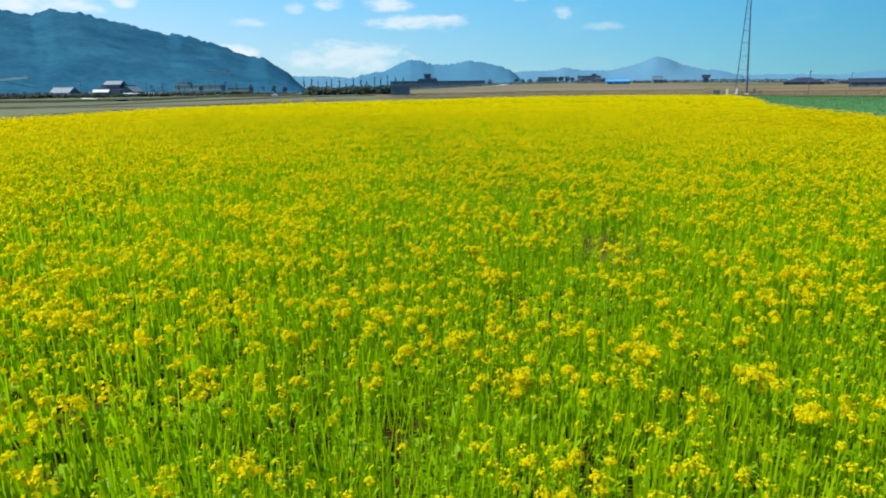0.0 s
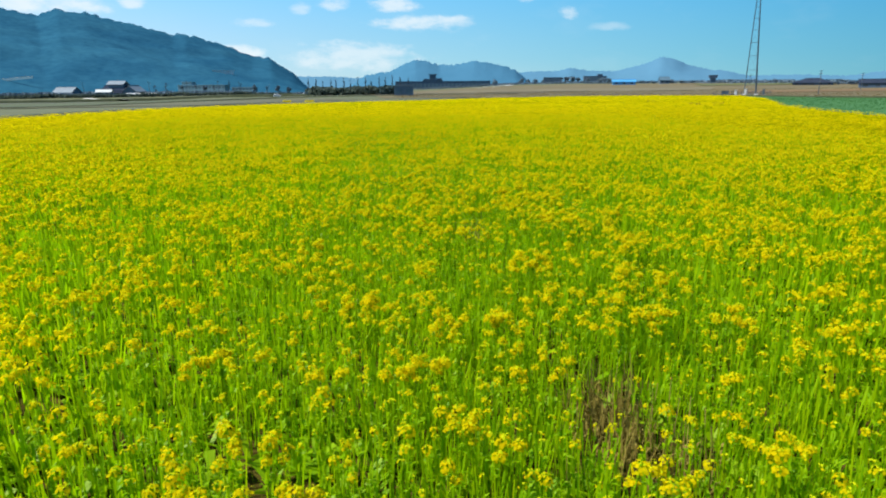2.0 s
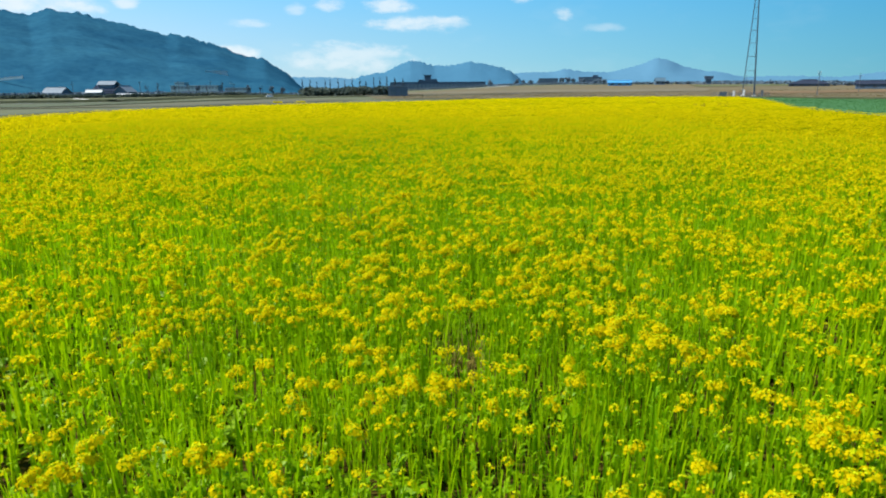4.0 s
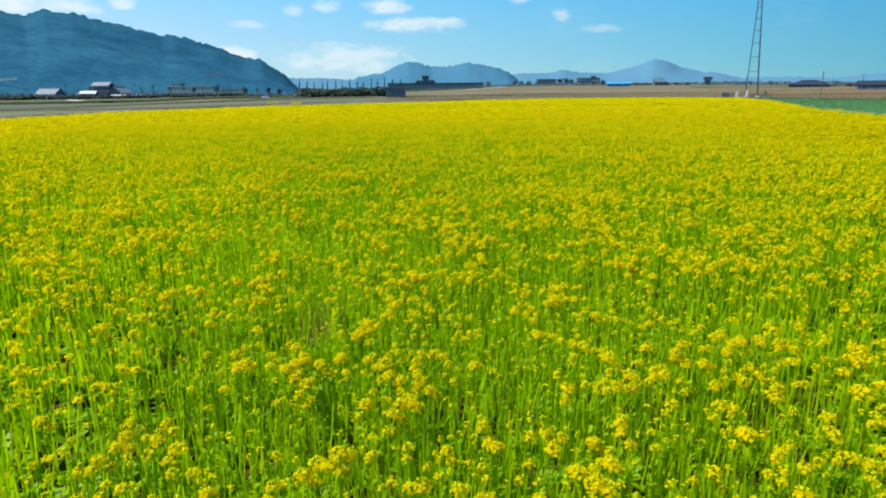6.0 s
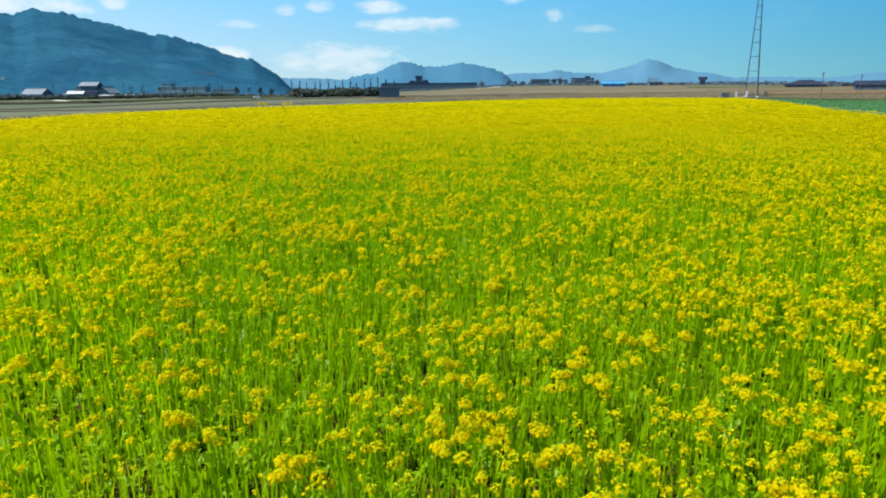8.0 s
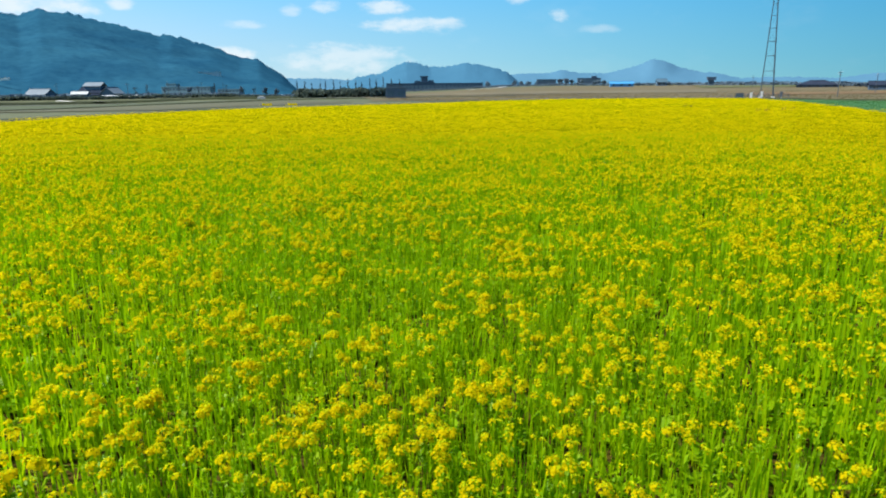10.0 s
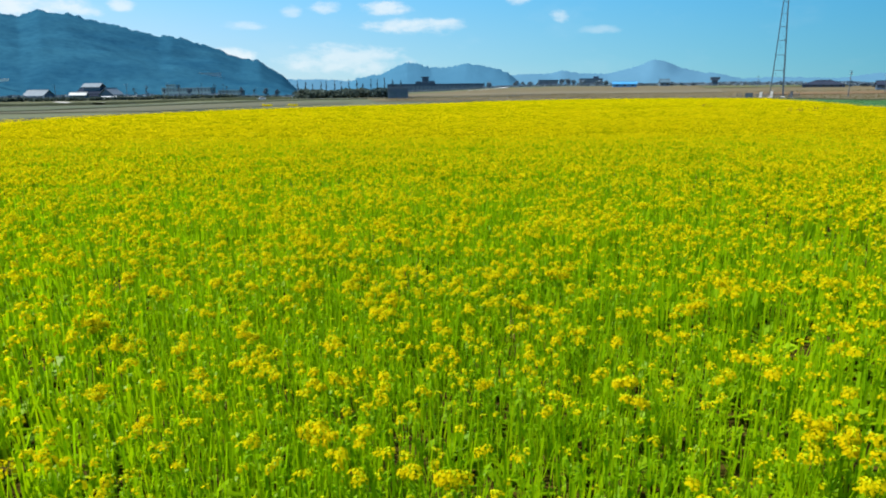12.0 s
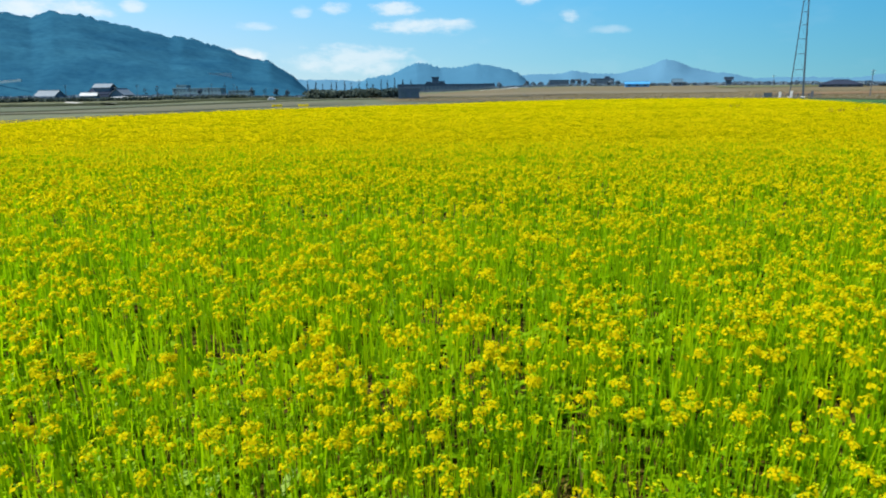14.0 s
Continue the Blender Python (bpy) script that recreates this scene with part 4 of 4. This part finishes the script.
x, y = at(-27.6, 492)
house("farm_shed", x, y, 10, 9, 5, 2.6, 1.4, M_WALL_DARK, M_WALL_PALE, "low shed with a whitish sheet roof beside the farmhouse", "village houses", 2, category="shed")
x, y = at(-25.5, 498)
house("farm_shed", x, y, 86, 12, 9, 2.8, 3.6, M_WALL_DARK, M_TILE_GREY, "dark wing with its grey gable end facing the field", "village houses", 2, category="shed")


def greenhouse(x, y, turn, length, label):
    """A tunnel of white film on hoops."""
    ob = thing("greenhouse", x, y, gz(x, y) - 0.05, turn, label, "greenhouse", "white greenhouses")
    bm = bmesh.new()
    n, w, h = 9, 5.0, 1.8
    rows = []
    for sx in (-length / 2, length / 2):
        rows.append([bm.verts.new((sx, -w / 2 * math.cos(math.pi * i / (n - 1)), h * math.sin(math.pi * i / (n - 1)) ** 0.7)) for i in range(n)])
    for i in range(n - 1):
        bm.faces.new((rows[0][i], rows[1][i], rows[1][i + 1], rows[0][i + 1]))
    bm.faces.new(rows[0])
    bm.faces.new(list(reversed(rows[1])))
    part("film_cover", bm, M_WHITE, ob)
    for k in range(6):
        sx = -length / 2 + length * k / 5
        bm = bmesh.new()
        pts = [(sx, -w / 2 * 1.01 * math.cos(math.pi * i / 8), h * 1.02 * math.sin(math.pi * i / 8) ** 0.7) for i in range(9)]
        for p, q in zip(pts, pts[1:]):
            tube(bm, p, q, 0.05, None, 4)
        part("hoop", bm, M_STEEL, ob)


x, y = at(-24.95, 474)
greenhouse(x, y, 24, 20, "low white film greenhouse beside the road")
x, y = at(-22.5, 620)
greenhouse(x, y, 20, 9, "long white film greenhouse at the village edge")
x, y = at(-12.3, 760)
greenhouse(x, y, 10, 30, "long white film greenhouse at the mountain's end")
x, y = at(-10.8, 800)
greenhouse(x, y, 6, 26, "white film greenhouse on the far plain")


def block(name, x, y, turn, parts, label, category, group="", wall=None, rows=0, cols=0):
    """A flat-roofed building from stacked volumes (cx, z, w, d, h), with windows on its front."""
    ob = thing(name, x, y, gz(x, y) - 0.2, turn, label, category, group)
    for i, (cx, z, w, d, h) in enumerate(parts):
        p = part("wall", box(bmesh.new(), cx, 0, z, w, d, h), wall or M_FAR_WALL, ob)
        part("parapet", box(bmesh.new(), cx, 0, z + h, w + 0.6, d + 0.6, 0.6), wall or M_FAR_WALL, p)
        if i == 0:
            for r_ in range(rows):
                for c_ in range(cols):
                    window_part(ob, cx - w / 2 + w * (c_ + 0.5) / cols, -d / 2 - 0.02, z + h * (r_ + 0.25) / max(rows, 1), w / cols * 0.6, h / max(rows, 1) * 0.45, -1, wall or M_FAR_WALL, M_HAZY_PANE)
    return ob


x, y = at(-20.4, 742)
block("school_building", x, y, -10, [(0, 0, 54, 10, 8), (-17, 9, 11, 8, 2.2)], "long school-like building at the mountain's foot, tinted grey-green for haze", "building", "", M_SCHOOL, 2, 14)
x, y = at(-17.2, 745)
block("office_building", x, y, -10, [(0, 0, 24, 12, 6)], "low building at the mountain's foot, tinted grey-green for haze", "building", "", M_SCHOOL, 2, 6)
x, y = at(-1.3, 1350)
block("hotel_building", x, y, 0, [(0, 0, 40, 16, 17.2), (0, 17.2, 13, 12, 10), (-13, 17.2, 10, 12, 2.0), (13, 17.2, 11, 12, 2.8), (0, 27.2, 16, 13, 1.0)],
      "dark stepped building with a central tower on the plain", "building", "", M_FAR_WALL, 2, 10)
x, y = at(-0.4, 1150)
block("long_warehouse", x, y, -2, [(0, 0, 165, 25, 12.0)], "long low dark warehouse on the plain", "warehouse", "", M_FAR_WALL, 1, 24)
x, y = at(9.1, 1150)
block("works_building", x, y, -6, [(0, 0, 32, 16, 10)], "dark flat-roofed building among trees", "building", "", M_FAR_WALL, 2, 8)
x, y = at(12.6, 1100)
block("works_building", x, y, -8, [(0, 0, 36, 16, 11), (8, 11, 8, 8, 3)], "grey flat-roofed building in the far tree line", "building", "", M_FAR_WALL, 2, 8)
x, y = at(21.9, 740)
block("water_works", x, y, -15, [(0, 0, 5, 5, 5.5), (0, 5.5, 8, 7, 2.6)], "small grey block building above the far tree line", "building", "", M_FAR_WALL, 2, 2)
x, y = at(15.0, 650)
house("warehouse", x, y, -12, 21, 10, 3.0, 1.6, M_BLUE_ROOF, M_BLUE_ROOF, "bright blue sheet-metal warehouse on the plain", "far warehouses", 3, category="warehouse")
x, y = at(18.2, 760)
house("farmhouse", x, y, -10, 10, 8, 4, 3.0, M_WALL_DARK, M_HAZY_PANE, "small grey house in the far tree line", "far houses", 2)
x, y = at(28.9, 560)
hip_barn(x, y, -27, 26, 14, 1.8, 3.2, 9.0, "dark low barn with a wide hipped roof")
x, y = at(33.0, 480)
house("barn", x, y, -30, 19, 12, 3.0, 2.0, M_FAR_WALL, M_TILE_RED, "dark barn with a low grey roof", "far houses", 3, category="barn")
x, y = at(35.2, 500)
house("barn", x, y, -30, 18, 12, 3.4, 2.0, M_FAR_WALL, M_TILE_RED, "dark long barn at the plain's edge", "far houses", 3, category="barn")
x, y = at(-3.7, 350)
block("pump_house", x, y, 3, [(0, 0, 10.0, 6, 5.0)], "small grey box-shaped pump house by the hedge", "shed", "", M_WALL_DARK, 1, 2)
x, y = at(-18.8, 880)
hill_house = block("hillside_house", x, y, 10, [(0, -3, 26, 2.5, 6.4)], "long pale low building part way up the wooded slope", "building", "", M_WALL_PALE)
hill_house.location.z = slope_z(hill_house.location.x, hill_house.location.y) - 1.0
dist = 770
while slope_z(*at(-33.7, dist)) < 10.5 and dist < 1100:
    dist += 4
x, y = at(-33.7, dist)
wl = thing("retaining_wall", x, y, slope_z(x, y) + 1.5, -10, "thin pale retaining wall across the wooded slope", "wall")
part("wall_face", box(bmesh.new(), 0, 0, -0.5, 54, 0.8, 2.0, 0.1), M_HAZY_WALL, wl)
wl.rotation_euler.y = math.radians(-4)
part("coping", box(bmesh.new(), 0, 0, 1.5, 54.4, 1.0, 0.25, 0.05), M_CONCRETE, wl)

# ------------------------------------------------------------------ trees


def tree(x, y, height, spread, squash, leaf_mat, label, group, seed, clumps=260, size=0.5, trunk=0.2, low=0.25, name="tree"):
    r = np.random.default_rng(seed)
    ob = thing(name, x, y, gz(x, y) - 0.1, r.uniform(0, 360), label, "tree", group)
    bm = bmesh.new()
    tube(bm, (0, 0, 0), (0.1, 0.05, height * 0.55), trunk, trunk * 0.55, 7)
    tube(bm, (0.1, 0.05, height * 0.55), (0.0, 0.1, height * 0.92), trunk * 0.55, trunk * 0.15, 6)
    part("trunk", bm, M_BARK, ob)
    tips = []
    for i in range(9):
        z = height * r.uniform(low + 0.05, 0.85)
        a = r.uniform(0, 6.28)
        reach_ = spread * r.uniform(0.5, 1.0) * (1.15 - z / height * 0.6)
        q = (math.cos(a) * reach_, math.sin(a) * reach_, min(height * 0.97, z + reach_ * r.uniform(0.4, 1.1)))
        part("limb", tube(bmesh.new(), (0, 0, z), q, trunk * 0.3, trunk * 0.06, 5), M_BARK, ob)
        tips.append(q)
    V, F, o = [], [], 0
    for q in tips + [(0, 0, height * 0.95), (0, 0, height * 0.7), (0, 0, height * 0.5)]:
        v, f = blob_cloud(clumps // 12, q, spread * r.uniform(0.35, 0.6), squash, size, int(r.integers(1e6)))
        V.append(v)
        F.append(f + o)
        o += len(v)
    part_mesh("crown", mesh_from("crown", np.concatenate(V), np.concatenate(F), [leaf_mat]), ob)
    return ob


r_ = np.random.default_rng(404)
# tall narrow bare trees in a row
for i in range(15):
    x, y = at(-12.0 + 0.60 * i + r_.normal(0, 0.08), 800 + r_.normal(0, 6))
    tree(x, y, 17.0 + r_.normal(0, 2.0), 0.9, 2.2, M_BARE, "tall narrow leafless tree in a row on the plain", "row of tall trees", 500 + i, 130, 0.42, 0.5, 0.3)
# bare trees and dark conifers round the village
for i, (deg, dist, h, sp, kind) in enumerate([(-24.0, 540, 7, 2.2, 0), (-23.2, 560, 9, 2.0, 0),
                                              (-22.0, 600, 8, 1.8, 0), (-21.0, 640, 10, 2.0, 0), (-19.6, 650, 9, 1.8, 0), (-18.4, 660, 12, 2.0, 0), (-17.5, 670, 10, 2.2, 0), (-16.4, 700, 9, 2.2, 1),
                                              (-15.4, 690, 8, 2.0, 0), (-14.5, 700, 9, 2.4, 1), (-13.6, 710, 8, 2.4, 1), (-20.3, 660, 7, 2.4, 1)]):
    x, y = at(deg, dist)
    tree(x, y, h, sp if kind else sp * 0.7, 0.9, M_FAR_TREE if kind else M_BARE, "dull evergreen tree by the village" if kind else "bare grey tree by the village road",
         "village trees", 600 + i, 240 if kind else 70, 0.5 if kind else 0.28, 0.2)
# tree lines on the far plain
line = [(6.4, 1150, 11), (7.0, 1160, 9), (7.6, 1150, 9.5), (8.3, 1170, 8), (10.2, 1100, 11), (10.7, 1110, 12), (11.2, 1100, 10), (11.9, 1080, 10), (13.3, 1060, 9), (13.7, 900, 8), (4.1, 1140, 12),
        (13.0, 900, 7), (16.4, 820, 7), (16.9, 830, 6), (17.4, 810, 6), (18.8, 800, 8), (19.6, 820, 6.5), (20.4, 800, 6), (21.2, 820, 6.5), (23.2, 780, 7), (24.0, 760, 6.5), (24.9, 740, 7.5),
        (25.7, 720, 6.5), (26.4, 700, 6), (30.6, 560, 5), (31.4, 560, 5.5), (32.0, 540, 5), (34.2, 540, 5), (36.4, 520, 6), (-4.6, 980, 6), (-5.6, 990, 6), (-6.6, 1000, 6)]
for i, (deg, dist, h) in enumerate(line):
    x, y = at(deg, dist)
    tree(x, y, h * (0.42 if deg > 15 else 0.85), h * 0.42, 0.6, M_FAR_TREE, "round-headed tree in the far tree line, tinted blue-grey for haze", "far tree line", 700 + i, 200, h * 0.085, 0.25, 0.12)


def hedge(name, points, width, height, count, material, seed, label):
    """A ragged thicket of leaf clumps along a line."""
    r = np.random.default_rng(seed)
    P = np.array(points, float)
    t = r.random(count) * (len(P) - 1)
    i = np.minimum(t.astype(int), len(P) - 2)
    c = P[i] + (P[i + 1] - P[i]) * (t - i)[:, None]
    c += r.normal(0, width / 3, c.shape)
    hh = height * (0.55 + 0.75 * value_noise(c[:, 0], c[:, 1], 9.0, seed))
    z = ground_z(c[:, 0], c[:, 1]) + hh * np.sqrt(r.random(count))
    v, f = quads_at(np.column_stack([c, z]), 0.6, r)
    tagged(new(name, mesh_from(name, v, f, [material])), label, "hedge", kind="stuff")


p = [at(-11.5, 430), at(-9.0, 420), at(-6.0, 410), at(-4.4, 405)]
hedge("thicket", p, 8, 4.4, 9000, M_SHRUB, 81, "olive green thicket of shrubs beyond the field")
p = [at(-5.4, 400), at(-4.6, 400)]
hedge("thicket_dark", p, 5, 4.0, 1100, M_TREE, 82, "dark green thicket beside the pump house")
p = [at(-38, 500), at(-30, 490), at(-22, 600), at(-12, 720)]
hedge("village_hedge", p, 6, 2.2, 5200, M_FAR_TREE, 83, "dull low hedges round the village gardens")
p = [at(-52, 452), at(-40, 456), at(-30, 458), at(-22, 462), at(-13, 470)]
hedge("garden_hedge", p, 3, 1.7, 9000, M_SHRUB, 85, "dull green clipped hedge along the village's edge")
p = [at(-4.0, 1100), at(4.0, 1120), at(12, 1000), at(20, 850), at(28, 620), at(38, 520)]
hedge("far_hedge", p, 10, 3.0, 14000, M_FAR_TREE, 84, "low tree belt along the far plain, tinted grey for haze")

# ------------------------------------------------------------------ lattice tower and what stands round it


def lattice_tower():
    tx, ty = 121.0, 265.5
    base_z = gz(tx, ty)
    ob = thing("lattice_tower", tx, ty, base_z, -27, "tall slim grey steel lattice tower standing beyond the field", "tower")
    H, w0, w1 = 50.0, 2.75, 0.06
    half = lambda z: w0 + (w1 - w0) * z / H
    corner = lambda sx, sy, z: Vector((sx * half(z), sy * half(z), z))
    signs = [(-0.58, 0), (1, -1), (1, 1)]
    for sx, sy in signs:
        leg = part("leg", tube(bmesh.new(), corner(sx, sy, 0), corner(sx, sy, H), 0.25 if sx > 0 else 0.17, 0.15, 8), M_STEEL, ob)
        part("footing", box(bmesh.new(), sx * w0, sy * w0, -0.2, 1.2, 1.2, 0.8, 0.05), M_CONCRETE, leg)
    z, step = 4.0, 5.8
    levels = [0.4]
    while z < H:
        levels.append(z)
        z += step
        step *= 0.93
        step = max(step, 2.2)
    for i, z in enumerate(levels):
        for (ax, ay), (bx, by) in zip(signs, signs[1:] + signs[:1]):
            if i:
                part("horizontal_strut", tube(bmesh.new(), corner(ax, ay, z), corner(bx, by, z), 0.065, None, 5), M_STEEL, ob)
            if i + 1 < len(levels):
                z2 = levels[i + 1]
                part("diagonal_brace", tube(bmesh.new(), corner(ax, ay, z), corner(bx, by, z2), 0.018, None, 4), M_STEEL, ob)
    lad = bmesh.new()
    for s in (-0.2, 0.2):
        tube(lad, (half(0), s, 0.5), (half(H), s, H), 0.05, None, 4)
    for i in range(160):
        tube(lad, (half(0.6 + 0.3 * i), -0.2, 0.6 + 0.3 * i), (half(0.6 + 0.3 * i), 0.2, 0.6 + 0.3 * i), 0.02, None, 3)
    part("ladder", lad, M_STEEL, ob)

    def cabinet(dx, dy, w, d, h, mat, label):
        c = thing("equipment_cabinet", tx + dx, ty + dy, gz(tx + dx, ty + dy), -27, label, "cabinet", "tower cabinets")
        part("plinth", box(bmesh.new(), 0, 0, -0.1, w + 0.2, d + 0.2, 0.3), M_CONCRETE, c)
        part("body", box(bmesh.new(), 0, 0, 0.2, w, d, h, 0.04), mat, c)
        dr = part("door", box(bmesh.new(), 0, -d / 2 - 0.02, 0.35, w * 0.8, 0.05, h * 0.8, 0.01), mat, c)
        part("handle", box(bmesh.new(), w * 0.3, -d / 2 - 0.07, 0.2 + h * 0.45, 0.06, 0.06, 0.25), M_STEEL, dr)
        part("cap", box(bmesh.new(), 0, 0, 0.2 + h, w + 0.15, d + 0.15, 0.12, 0.03), mat, c)

    cabinet(-8.0, 3.0, 2.6, 1.6, 1.6, M_STEEL, "grey equipment cabinet beside the tower")
    cabinet(-4.6, 1.0, 0.9, 0.8, 1.9, M_WALL_PALE, "pale upright equipment cabinet by the tower")
    cabinet(-1.4, -0.6, 0.9, 0.8, 2.3, M_WALL_PALE, "tall pale equipment cabinet under the tower")
    cabinet(4.6, -3.0, 0.9, 0.8, 2.1, M_POLE, "grey upright equipment cabinet by the tower")
    fence = thing("fence", tx - 1, ty - 1, base_z, -27, "low grey wire fence on posts round the tower's foot", "fence")
    ring = []
    for i in range(7):
        ring += [(-12 + 3.4 * i, -5.5)]
    for i in range(7):
        ring += [(-12 + 3.4 * i, 6.0)]
    for px, py in ring:
        part("post", tube(bmesh.new(), (px, py, -0.1), (px, py, 1.7), 0.06, None, 6), M_STEEL, fence)
    for py in (-5.5, 6.0):
        for z in (0.5, 1.0, 1.55):
            part("rail", tube(bmesh.new(), (-12, py, z), (8.4, py, z), 0.03, None, 4), M_STEEL, fence)


lattice_tower()


def utility_pole(x, y, h, group="utility poles"):
    ob = thing("utility_pole", x, y, gz(x, y) - 0.1, 20, "grey concrete utility pole with crossarms", "pole", group)
    part("pole", tube(bmesh.new(), (0, 0, 0), (0, 0, h), 0.17, 0.11, 8), M_POLE, ob)
    for z in (h - 0.6, h - 1.5):
        arm = part("crossarm", box(bmesh.new(), 0, 0, z, 2.0, 0.12, 0.12), M_STEEL, ob)
        for s in (-0.85, 0.0, 0.85):
            part("insulator", tube(bmesh.new(), (s, 0, z + 0.12), (s, 0, z + 0.38), 0.06, 0.05, 6), M_WHITE, arm)


for deg, dist, h in ((32.0, 400, 9.5), (29.3, 318.8, 10), (36.5, 380, 10), (24.6, 560, 9), (-21.6, 500, 10), (-19.2, 520, 10), (-17.6, 540, 10), (-29.0, 470, 9), (-24.4, 480, 9.5), (-15.2, 600, 9)):
    utility_pole(*at(deg, dist), h)


def car(x, y, turn):
    ob = thing("car", x, y, gz(x, y) + 0.37, turn, "small white car on the country road", "car")
    bm = box(bmesh.new(), 0, 0, 0.3, 3.9, 1.65, 0.65, 0.12)
    box(bm, -0.2, 0, 0.93, 2.3, 1.5, 0.55, 0.18)
    part("body", bm, M_WHITE, ob)
    for sy in (-1, 1):
        part("side_window", box(bmesh.new(), -0.2, sy * 0.76, 1.0, 1.8, 0.04, 0.35), M_DARK, ob)
    part("windscreen", box(bmesh.new(), 0.97, 0, 1.0, 0.06, 1.25, 0.35), M_DARK, ob)
    for sx in (-1.2, 1.2):
        for sy in (-0.75, 0.75):
            wh = part("wheel", tube(bmesh.new(), (sx, sy - 0.1, 0.3), (sx, sy + 0.1, 0.3), 0.3, None, 14), M_RUBBER, ob)
            part("rim", tube(bmesh.new(), (sx, sy - 0.115, 0.3), (sx, sy + 0.115, 0.3), 0.17, None, 10), M_STEEL, wh)


car(-92.0, 356.5, 14)
